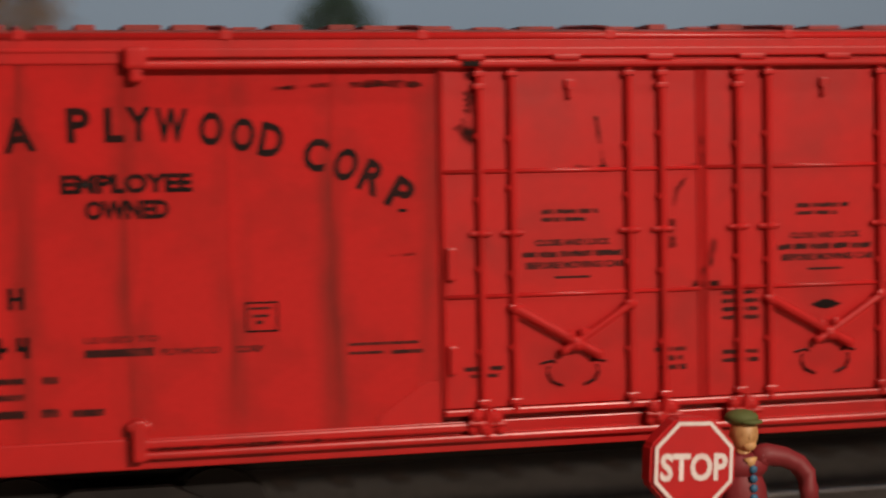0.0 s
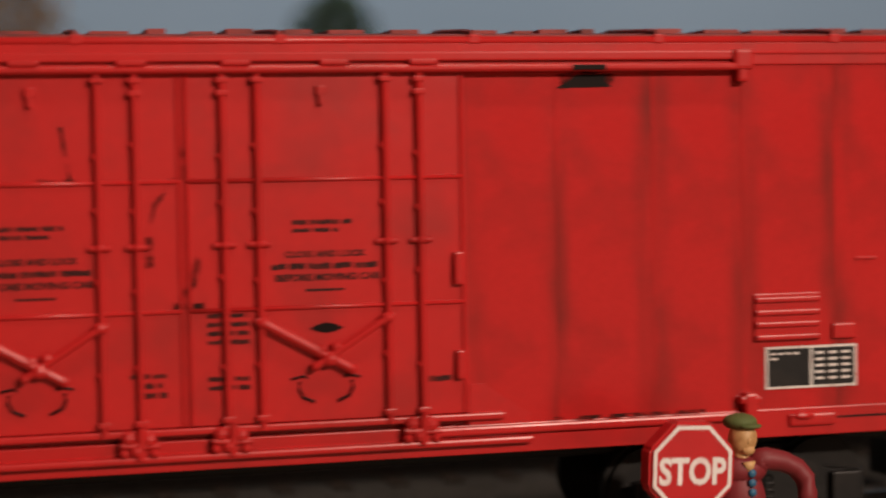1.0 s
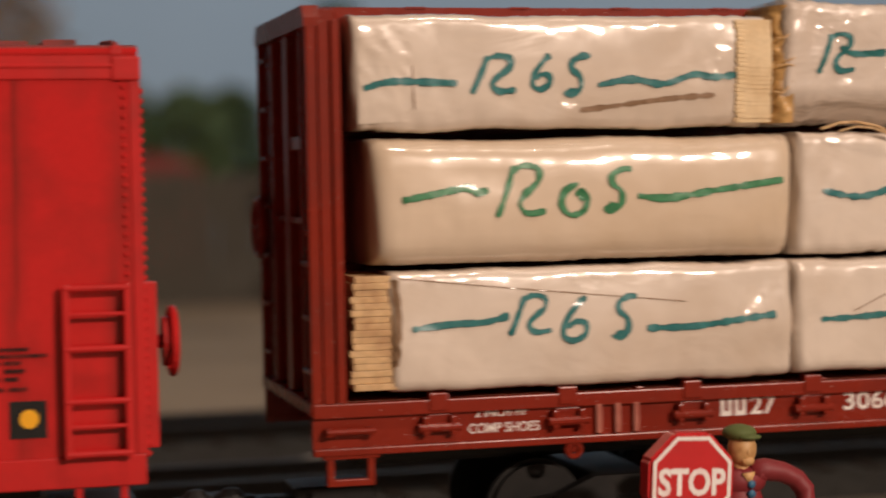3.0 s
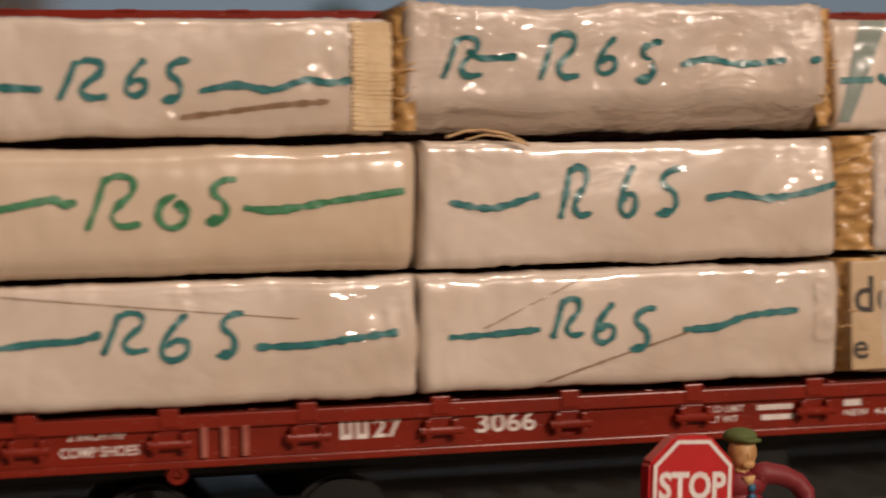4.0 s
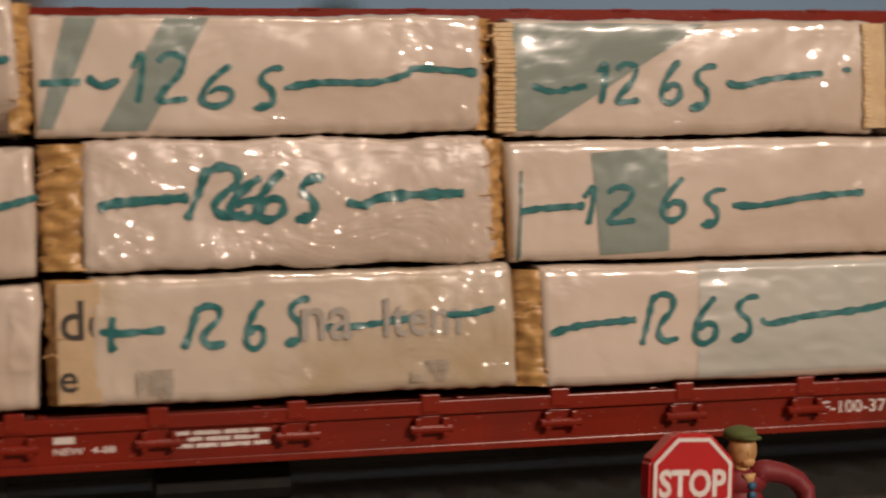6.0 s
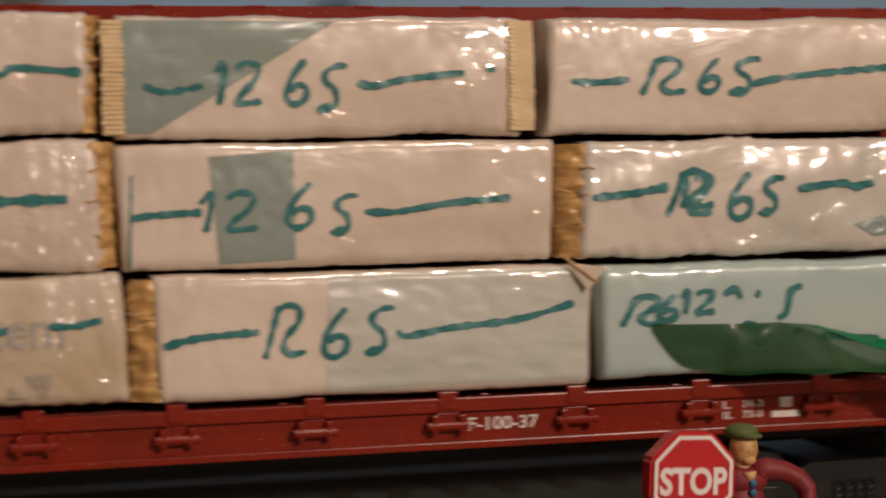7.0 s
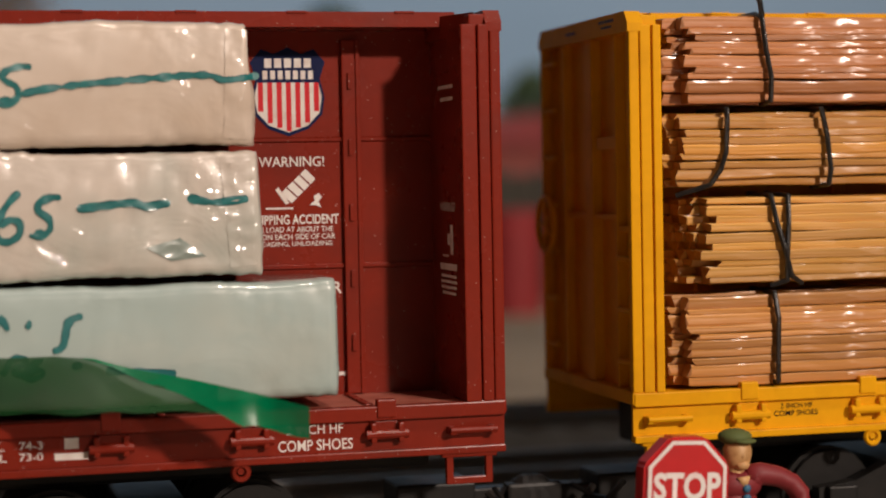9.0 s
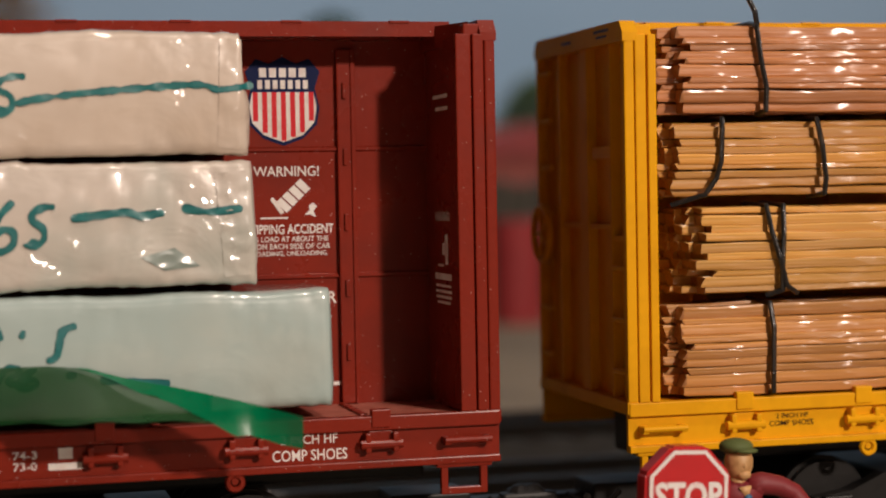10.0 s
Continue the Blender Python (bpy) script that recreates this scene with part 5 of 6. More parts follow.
def crumpled_end(t, wrap, a, b, left):
    """Brown paper folded over a bundle's end: pleats across it, a ragged outer edge and a few loose fibres."""
    rnd = random.Random(wrap.seed)
    lo, hi = (a, min(b, wrap.x0 + 1.0)) if left else (max(a, wrap.x1 - 1.0), b)
    bm = B()
    rows = []
    n = 46
    for i in range(n + 1):
        z = wrap.z0 + 0.2 + (wrap.z1 - wrap.z0 - 0.5) * i / n
        rag = 0.5 * noise.noise(Vector((z * 0.9, wrap.seed * 3.0, 0))) + rnd.uniform(-0.12, 0.12)
        row = []
        for j in range(9):
            u = j / 8
            x = lo + (hi - lo) * u + rag * ((1 - u) if left else u)
            turn = (1 - u) if left else u
            y = wrap.y0 + 0.25 + 1.6 * turn ** 3 + 0.7 * noise.noise(Vector((x * 0.9, z * 0.9, wrap.seed))) + 0.10 * math.sin(z * 4.2 + 2 * noise.noise(Vector((x, z * 0.4, 2)))) * turn
            row.append(bm.verts.new((x, y, z)))
        back = lo + rag * 0.5 if left else hi + rag * 0.5
        row.insert(0 if left else 9, bm.verts.new((back, 11.5, z)))
        rows.append(row)
    for p, q in zip(rows, rows[1:]):
        for j in range(9):
            bm.faces.new((p[j], p[j + 1], q[j + 1], q[j]))
    bmesh.ops.recalc_face_normals(bm, faces=bm.faces[:])
    part("paper_flap", bm, kraft, t, "crumpled brown paper end", smooth=True)
    for k in range(4):
        bm = B()
        z, x = rnd.uniform(wrap.z0 + 1, wrap.z1 - 0.6), rnd.uniform(lo, hi)
        w = rnd.uniform(0.8, 2.2)
        tube(bm, [(x - w / 2, wrap.y0 - 0.05, z), (x, wrap.y0 - 0.35, z + rnd.uniform(-0.3, 0.3)), (x + w / 2, wrap.y0 - 0.05, z + rnd.uniform(-0.6, 0.6))], 0.09, 5)
        part("loose_fibre", bm, wood_end, t)


def bundle(wrap, mat, marks, pen=0.76, ink=None, label="glossy white wrapped bundle with teal marker strokes, lying on the flatcar", patches=(), core=(), folds=(), seams=()):
    t = thing("wrapped_bundle", (wrap.x0 + wrap.x1) / 2, (wrap.y0 + wrap.y1) / 2, wrap.z0, label, "bundle", "wrapped bundles", moving=True)
    w = part("wrapper", wrap.mesh(), mat, t, smooth=True)
    for kind, *q in marks:
        bm = B()
        if kind in ("line", "thin"):
            wrap.ribbon(bm, q, pen if kind == "line" else 0.25)
        else:
            strokes = {"R": R, "T": TWELVE, "6": SIX, "O": ROUND_SIX, "5": FIVE}[kind]
            glyph(wrap, bm, strokes, q[0], q[1], q[2], q[3], pen * 0.9)
        part("marker_stroke", bm, ink or (teal_ink, teal_thin), w, smooth=True)
    for quad in patches:
        part("printed_patch", wrap.patch(B(), quad), grey_print, w, smooth=True)
    # seams of the wrapping, with their shade painted in as dark brown
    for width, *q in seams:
        part("wrapper_seam", wrap.ribbon(B(), q, width, 0.10, 0.3), (seam_shade_brown, seam_shade_brown), w)
    for quad in folds:
        part("wrapper_fold", wrap.patch(B(), quad, lift=0.08), mat, w, smooth=True)
    for a, b, kind in core:
        left = a < wrap.x0
        if kind == "paper":
            crumpled_end(t, wrap, a, b, left)
        elif kind == "ribbed":
            bm = B()
            n = 24
            for i in range(n):
                z = wrap.z0 + 0.7 + (wrap.z1 - wrap.z0 - 1.5) * i / (n - 1)
                j = random.uniform(-0.12, 0.12)
                y = wrap.front(wrap.x0 + 3.0 if left else wrap.x1 - 3.0, z) - 0.12
                rod(bm, (a + j, y, z), (b + j, y + (0.0 if left else 0.5), z + random.uniform(-0.1, 0.1)), 0.27, 6)
                box(bm, a + 0.1, b - 0.1, y - 0.08, y + 0.9, z - 0.3, z + 0.3)
            part("ribbed_edge", bm, pale_edge, t, "pale edge of many thin strips")
        else:
            n = 17
            h = (wrap.z1 - wrap.z0 - 0.8) / n
            for i in range(n):
                bm = B()
                j = random.uniform(-0.4, 0.3)
                box(bm, a + j, b, wrap.y0 + 0.4 + random.uniform(-0.15, 0.2), 11.5, wrap.z0 + 0.4 + i * h + 0.01, wrap.z0 + 0.4 + (i + 1) * h - 0.01, 0.08)
                part("wood_strip", bm, wood_end, t)
    return t


# top layer
bundle(Wrap(194.0, 239.4, 4.3, 16.2, -0.3, 1, tilt=0.6), wrap_white, [("line", (195.1, 8.6), (198.2, 9.3), (205.0, 9.1)), ("R", 206.5, 8.0, 4.8, 3.9), ("6", 212.9, 8.4, 2.5, 3.6), ("5", 216.4, 7.8, 3.1, 4.2), ("line", (220.3, 8.8), (224.1, 9.4), (227.6, 8.9), (231.2, 9.9), (233.6, 9.6), (238.9, 10.2))],
       folds=[((194.6, 5.0), (200.0, 5.2), (200.2, 13.4), (194.4, 13.8))], core=[(235.9, 240.1, "ribbed")],
       seams=[(0.6, (218.4, 6.2), (222, 6.6), (228, 7.3), (233.5, 7.7)), (0.15, (200.2, 11.0), (200.4, 6.4))], label="glossy white wrapped bundle with a ribbed pale end and teal marks")
bundle(Wrap(241.4, 288.2, 4.4, 17.6, -1.2, 2, tilt=1.0, crease=0.25, under=17.0, r=1.0), wrap_creased, [("R", 245.3, 9.9, 4.2, 4.2), ("line", (247.9, 12.8), (249.3, 12.0), (253.3, 12.1)), ("R", 255.6, 9.7, 4.4, 4.8), ("6", 261.8, 10.3, 2.6, 3.8), ("5", 266.1, 9.5, 3.2, 4.2), ("line", (271.3, 11.2), (274.4, 11.8), (278.2, 11.3), (283.4, 11.7)), ("line", (286.1, 11.6), (287.4, 11.8))],
       label="crumpled white wrapped bundle with a drooping lower edge", core=[(286.9, 289.4, "paper"), (240.2, 243.0, "paper")])
bundle(Wrap(289.4, 335.3, 4.2, 16.3, -0.2, 3, bulge=0.25), wrap_white, [("line", (290.2, 9.5), (294.2, 9.6)), ("line", (294.8, 10.1), (296.2, 9.2), (298.0, 9.8)), ("T", 299.0, 7.5, 5.7, 4.8), ("6", 305.8, 7.1, 3.9, 4.1), ("5", 311.1, 6.7, 3.3, 4.3), ("line", (314.5, 8.9), (318.3, 9.4), (323.8, 9.4), (327.2, 10.2), (328.2, 10.8), (334.7, 10.3))],
       patches=[((290.0, 5.0), (291.4, 5.0), (296.0, 16.0), (292.8, 16.0)), ((296.0, 4.7), (300.6, 4.7), (307.0, 16.0), (302.6, 16.0))], label="white wrapped bundle with slanting grey stripes and teal marks", core=[(334.6, 336.6, "paper")])
bundle(Wrap(338.0, 380.0, 3.7, 16.0, -0.2, 4, bulge=0.25), wrap_white, [("line", (340.6, 9.0), (342.8, 8.3), (346.6, 8.9)), ("T", 347.6, 7.0, 4.9, 4.2), ("6", 354.8, 7.0, 2.7, 4.5), ("5", 357.9, 6.3, 3.4, 4.7), ("line", (362.4, 9.2), (364.1, 8.8), (367.6, 9.5), (373.7, 10.1)), ("line", (376.0, 10.5), (377.0, 10.4))],
       patches=[((338.8, 4.3), (341.6, 4.3), (360.2, 15.4), (338.6, 15.5))], label="white wrapped bundle with a grey-green corner and teal marks", core=[(378.4, 381.2, "ribbed"), (336.6, 338.7, "ribbed")])
bundle(Wrap(382.7, 428.4, 3.5, 15.9, -0.2, 5, bulge=0.3), wrap_white, [("line", (385.3, 9.2), (387.9, 9.0), (391.7, 9.3)), ("R", 393.1, 7.7, 5.0, 3.8), ("6", 399.5, 7.9, 2.7, 3.6), ("5", 402.7, 7.7, 4.0, 3.8), ("line", (405.7, 8.7), (407.9, 9.2), (413.1, 9.8), (423.0, 10.5), (425.7, 10.0), (429.2, 10.5))],
       folds=[((425.4, 4.2), (428.0, 4.0), (428.0, 15.0), (425.8, 15.2))])
# middle layer
bundle(Wrap(196.0, 242.5, -9.6, 3.4, -0.5, 6, bulge=0.6, r=2.2, crease=0.10), wrap_cream, [("line", (198.8, -2.9), (202.2, -2.3), (205.7, -1.7), (206.7, -2.2), (208.0, -2.0)), ("R", 208.9, -4.8, 5.3, 5.3), ("O", 215.7, -4.8, 3.3, 3.4), ("5", 220.4, -4.4, 3.4, 4.5), ("line", (224.4, -2.9), (227.9, -3.2), (233.9, -2.4), (241.1, -1.5))], pen=0.8, ink=(green_ink, green_thin),
       label="smooth cream wrapped bundle with green marker strokes")
curl = bundle(Wrap(243.0, 289.5, -9.6, 3.4, -0.6, 7), wrap_white, [("line", (245.8, -2.8), (250.5, -3.5), (255.6, -2.2)), ("R", 257.8, -4.8, 3.5, 5.4), ("6", 264.3, -4.7, 2.2, 5.4), ("5", 268.2, -4.7, 3.8, 5.1), ("line", (274.2, -3.0), (277.4, -2.6), (281.2, -3.1), (285.7, -2.6), (289.8, -1.6))])
part("loose_fibre", tube(B(), [(245.6, -1.2, 3.9), (247.5, -1.6, 4.5), (249.4, -1.8, 4.6), (252.0, -1.7, 4.1), (254.0, -1.5, 3.2)], 0.16, 6), wood_end, curl)
part("loose_fibre", tube(B(), [(247.6, -1.3, 3.6), (249.5, -1.7, 4.1), (251.4, -1.8, 3.9), (254.4, -1.6, 2.9)], 0.12, 6), wood_end, curl)
bundle(Wrap(293.9, 336.2, -9.2, 3.8, -0.4, 8, crease=0.2), wrap_creased, [("line", (295.6, -2.9), (297.4, -2.4), (304.6, -2.0)), ("R", 304.3, -4.2, 6.0, 5.2), ("6", 308.3, -4.2, 4.1, 4.1), ("6", 311.1, -4.4, 3.5, 4.9), ("5", 315.0, -4.6, 3.3, 4.5), ("line", (320.5, -2.7), (322.3, -3.1), (324.8, -2.3), (333.0, -2.1))], pen=1.0,
       core=[(290.0, 294.6, "paper"), (335.2, 337.8, "paper")], label="white wrapped bundle with brown paper showing at one end")
bundle(Wrap(337.9, 383.2, -9.5, 3.2, -0.3, 9, bulge=0.2, crease=0.09), wrap_white, [("line", (339.2, -4.2), (341.4, -3.9), (346.2, -3.7)), ("T", 345.8, -5.7, 6.0, 3.9), ("6", 354.5, -5.5, 3.3, 4.5), ("5", 359.0, -6.2, 3.2, 4.0), ("line", (362.9, -4.0), (366.1, -4.1), (372.0, -3.3), (378.4, -2.9)), ("thin", (339.3, 0.1), (338.9, -9.4))],
       patches=[((347.9, -9.0), (355.6, -8.7), (355.6, 2.4), (347.0, 1.8))], label="white wrapped bundle with a grey-green band and teal marks")
bundle(Wrap(386.2, 429.1, -9.6, 2.9, -0.5, 10, crease=0.2), wrap_half, [("line", (387.3, -3.1), (391.3, -2.8), (395.8, -2.1)), ("R", 395.7, -5.3, 5.1, 4.8), ("T", 396.9, -4.4, 4.1, 3.5), ("6", 402.6, -5.7, 3.1, 4.9), ("5", 405.9, -5.3, 3.3, 4.0), ("line", (410.7, -2.6), (413.6, -2.3), (416.2, -2.1), (417.6, -2.5), (419.9, -2.1)), ("line", (421.6, -1.7), (424.2, -2.2), (427.7, -1.9))], pen=0.85,
       patches=[((417.4, -6.6), (420.8, -5.7), (423.4, -7.6), (419.8, -8.0))], label="shiny crumpled pale wrapped bundle with teal marks", core=[(383.9, 387.4, "paper")],
       folds=[((425.8, -8.8), (428.7, -8.6), (428.6, 2.0), (425.0, 1.6))])
# bottom layer
bundle(Wrap(197.6, 242.3, -22.8, -10.2, -0.4, 11), wrap_white, [("line", (199.7, -16.2), (204.1, -15.8), (207.5, -15.7), (210.1, -15.1)), ("R", 210.2, -17.2, 4.5, 4.1), ("6", 215.7, -18.0, 3.4, 4.6), ("5", 221.2, -17.9, 3.1, 4.5), ("line", (225.4, -17.0), (230.7, -17.0), (235.5, -16.5), (240.2, -16.0))], core=[(193.6, 201.0, "wood")],
       seams=[(0.12, (198.4, -10.9), (210, -12.2), (229.9, -14.3)), (0.7, (197.9, -11.0), (198.3, -15), (197.9, -20.0))], label="white wrapped bundle with bare wood showing at one end")
bundle(Wrap(242.6, 289.6, -22.6, -10.2, -0.6, 12), wrap_white, [("line", (245.5, -16.8), (249.3, -16.7), (255.4, -16.3)), ("R", 256.7, -17.3, 3.5, 4.1), ("6", 261.3, -18.0, 2.7, 4.2), ("5", 265.1, -19.0, 3.3, 4.6), ("line", (271.4, -16.9), (275.2, -16.8), (279.1, -15.7), (284.8, -15.3))], label="white wrapped bundle with a slanting seam and teal marks",
       seams=[(0.25, (256.2, -21.9), (263, -19.8), (272.0, -17.2)), (0.14, (249.4, -16.0), (260.5, -10.9))],
       folds=[((286.6, -18.8), (289.0, -18.6), (288.2, -12.0), (286.8, -11.8))])
low3 = Wrap(294.2, 338.3, -22.6, -9.6, -0.4, 13)
b3 = bundle(low3, wrap_stained, [("line", (296.7, -13.6), (296.5, -16.2), (296.8, -17.1)), ("line", (295.4, -15.0), (297.1, -15.3), (301.9, -15.1)), ("R", 303.7, -17.1, 4.2, 4.2), ("6", 309.8, -17.4, 2.3, 4.9), ("5", 313.7, -17.1, 2.9, 4.7), ("line", (318.1, -15.5), (322.1, -15.4), (327.7, -14.7)), ("line", (330.8, -14.6), (333.4, -14.6), (336.0, -14.1))],
            core=[(290.4, 296.5, "paper")], label="bundle wrapped in printed paper with show-through words")
part("paper_strip", box(B(), 291.2, 295.6, -0.62, 0.5, -22.2, -10.2, 0.2), worn_paper, b3, "tan printed paper strip")
lettering("de", 291.6, 296.6, -15.9, -11.9, -0.68, news_ink, b3)
lettering("e", 291.4, 293.2, -21.0, -19.0, -0.68, news_ink, b3)
lettering("na", 315.6, 321.0, -16.8, -13.4, low3.front(318, -14.5) - 0.28, pale_news, b3)
lettering("Item", 324.2, 332.4, -16.7, -12.7, low3.front(328, -14.5) - 0.28, pale_news, b3)
small_print([(299.0, 302.6, -22.0, -19.0), (327.0, 331.0, -21.4, -19.2)], low3.front(306, -20) - 0.25, ghost_ink, b3)
b4 = bundle(Wrap(341.2, 387.0, -22.8, -10.0, -0.5, 14, bulge=0.3, crease=0.1), wrap_white, [("line", (342.0, -17.1), (345.4, -16.3), (351.7, -15.9)), ("R", 352.2, -18.6, 4.2, 5.3), ("6", 358.0, -18.8, 3.1, 5.0), ("5", 362.2, -18.6, 3.5, 4.8), ("line", (365.9, -16.3), (367.0, -16.9), (371.7, -16.2), (378.9, -15.6), (385.1, -14.1))],
            label="half white, half mint wrapped bundle with teal marks", core=[(338.8, 342.4, "paper")])
low4 = Wrap(341.2, 387.0, -22.8, -10.0, -0.5, 14, bulge=0.3, crease=0.1)
part("mint_half", low4.patch(B(), ((358.6, -22.4), (386.4, -22.4), (386.5, -10.3), (358.9, -10.3)), lift=0.07, n=40), wrap_mint_pale, b4, "pale mint tinted half of the wrapping", smooth=True)
bm = prism(B(), [(384.2, -9.8), (388.4, -10.4), (386.4, -12.8), (385.2, -11.2)], -1.35, -1.15)
for v in bm.verts:
    v.co.y -= 0.5 * (v.co.x - 384) / 4
part("torn_corner", bm, wrap_white, b4, "torn paper corner")
part("loose_fibre", tube(B(), [(384.0, -1.5, -9.3), (385.6, -1.9, -10.6), (387.4, -1.8, -12.0)], 0.14, 6), wood_end, b4)
low5 = Wrap(388.0, 436.6, -22.4, -10.3, -1.0, 15, bulge=0.3, crease=0.1)
b5 = bundle(low5, wrap_mint, [("R", 390.2, -16.8, 4.8, 3.1), ("6", 394.2, -16.3, 2.5, 2.6), ("T", 396.8, -15.7, 3.9, 2.4), ("line", (401.8, -13.8), (403.1, -13.2), (403.8, -14.3)), ("line", (405.6, -14.2), (405.9, -13.4)), ("line", (411.0, -13.1), (409.6, -13.7), (409.0, -16.0), (408.0, -16.5)), ("R", 403.1, -18.7, 2.6, 1.7), ("6", 405.0, -19.1, 2.4, 1.9), ("line", (409.8, -18.1), (410.9, -17.9)), ("line", (413.1, -18.6), (420.0, -19.2))], pen=0.8,
            label="mint green wrapped bundle with a loose green film hanging off")
# the loose green film: lies on the front skin, then swings out over the sill
def along(pts, x):
    for (xa, za), (xb_, zb) in zip(pts, pts[1:]):
        if x <= xb_:
            return za + (zb - za) * max(0.0, x - xa) / (xb_ - xa)
    return pts[-1][1]


FILM_TOP = ((393.5, -16.6), (396.5, -16.8), (404, -17.0), (408, -17.0), (412, -17.4), (416, -18.6), (421.5, -19.8), (427, -21.2), (433.9, -23.2))
FILM_LOW = ((393.5, -17.4), (395, -19.4), (397, -21.2), (400, -22.3), (410, -22.8), (418, -22.9), (424.4, -23.3))
FOLD_LOW = ((411.0, -17.35), (413, -18.1), (419, -20.7), (424.4, -23.2), (426.9, -25.0), (428.2, -24.9), (430, -25.3), (433.9, -26.6))


def film_sheet(x0, x1, low, n1, lift):
    """The film between its upper edge and the edge low: flat on the bundle at first, then peeling off towards its free tip."""
    bm = B()
    rows = []
    for i in range(n1 + 1):
        x = x0 + (x1 - x0) * i / n1
        row = []
        for j in range(13):
            g = j / 12
            z = along(FILM_TOP, x) * (1 - g) + along(low, x) * g
            depth = (along(FILM_TOP, x) - z) / 5.5
            top = max(0.0, (x - 409) / 25) ** 1.2
            foot = max(top, 0.9 * min(1.0, max(0.0, (x - 401.5) / 11)))
            off = 11.0 * (top * (1 - min(1, depth)) + foot * min(1, depth))
            skin = low5.front(min(x, 434.0), min(max(z, -21.2), -10.5))
            y = min(skin, -0.9) - 0.2 - off - lift - 0.25 * math.sin(x * 0.8 + g) * min(1, off)
            near = 1 + (y + 1.0) / 193.5
            row.append(bm.verts.new((x + (x - 394) * (near - 1) * 1.1, y, (z + 0.12 * math.sin(x * 0.9) * g) * near)))
        rows.append(row)
    for a, b in zip(rows, rows[1:]):
        for j in range(12):
            bm.faces.new((a[j], b[j], b[j + 1], a[j + 1]))
    return bm


part("green_film_shaded", film_sheet(393.5, 424.4, FILM_LOW, 50, 0.0), green_film_shaded, b5, "loose translucent green film, coloured darker for its shade", smooth=True)
part("film_fold", film_sheet(411.0, 433.9, FOLD_LOW, 40, 0.12), green_fold_lit, b5, "doubled end of the film, coloured brighter as lit through", smooth=True)

# ---- strapped boards on the yellow car ----
def board_mesh(mat, k):
    """One long thin board: wavy faces, chipped ends, bare darker wood at the cut."""
    bm = B()
    ring = []
    for i in range(21):
        x = -23 + 46 * i / 20
        w = [0.07 * noise.noise(Vector((x * 0.25, k * 5.0, q * 3.0))) for q in range(4)]
        sag = 0.09 * math.sin(x * 0.13 + k * 1.7) + 0.05 * math.sin(x * 0.5 + k)
        sec = [(-1.05 + w[0], -0.42), (-0.98, -0.6 + w[1] * 0.6), (0.95, -0.62), (0.95, 0.62), (-0.98, 0.6 + w[2] * 0.6), (-1.05 + w[3], 0.42)]
        chip = [random.uniform(-0.35, 0.3) if i in (0, 20) else 0.0 for q in sec]
        ring.append([bm.verts.new((x + c, y, z + sag)) for (y, z), c in zip(sec, chip)])
    for a, b in zip(ring, ring[1:]):
        for i in range(6):
            bm.faces.new((a[i], a[(i + 1) % 6], b[(i + 1) % 6], b[i]))
    for f in (bm.faces.new(ring[0]), bm.faces.new(ring[-1][::-1])):
        f.material_index = 1
    bmesh.ops.recalc_face_normals(bm, faces=bm.faces[:])
    bmesh.ops.scale(bm, vec=(MM, MM, MM), verts=bm.verts)
    me = bpy.data.meshes.new("board")
    bm.to_mesh(me)
    bm.free()
    me.materials.append(mat)
    me.materials.append(wood_core)
    return me


def lumber(z0, z1, xstart, straps, layers, label, mat, round_face, fray, back):
    """Boards in layers; the face is bowed, the layers are uneven and the ends ragged."""
    t = thing("board_bundle", xstart + 23, 6, z0, label, "lumber", "board bundles", moving=True)
    meshes = [board_mesh(mat, k) for k in range(5)]
    cuts = [random.uniform(0.6, 1.35) for i in range(layers)]
    unit = (z1 - z0) / sum(cuts)
    z = 0.0
    for i, c in enumerate(cuts):
        h = c * unit
        u = (z + h / 2) / (z1 - z0) * 2 - 1
        bow = round_face * u * u
        for j in range(5):
            ob = new("board", meshes[random.randrange(5)])
            ob.parent = t
            ragged_x = random.uniform(-0.3, 1.3) * fray if j else back + random.uniform(-0.6, 0.6) * fray
            ob.location = Vector((ragged_x + (0.9 * fray if random.random() < 0.15 else 0), -5.0 + bow + j * 2.05 + random.uniform(-0.12, 0.12), z + h / 2)) * MM
            ob.rotation_euler = (random.uniform(-0.10, 0.10), random.uniform(-0.004, 0.004), random.uniform(-0.004, 0.004))
            ob.scale = (1, 1, h / 1.2)
        z += h
    for pts in straps:
        part("strap", tube(B(), [(x, y + (0.25 if y < -0.3 else 0), w) for x, y, w in pts], 0.3, 7), thread, t, "black thread strap")
    return t


lumber(7.3, 16.6, 473.0, [[(484.3, 10, 17.0), (484.2, 2, 17.0), (484.0, -0.5, 16.6), (484.3, -0.9, 13.0), (484.9, -0.9, 10.0), (484.9, -0.6, 7.5), (484.8, 2, 7.1)], [(484.1, -0.4, 16.6), (483.8, -0.5, 18.2), (482.6, -0.4, 20.5)]], 10,
       "stack of glossy brownish boards tied with black thread", wood_brown, 0.9, 1.0, 2.6)
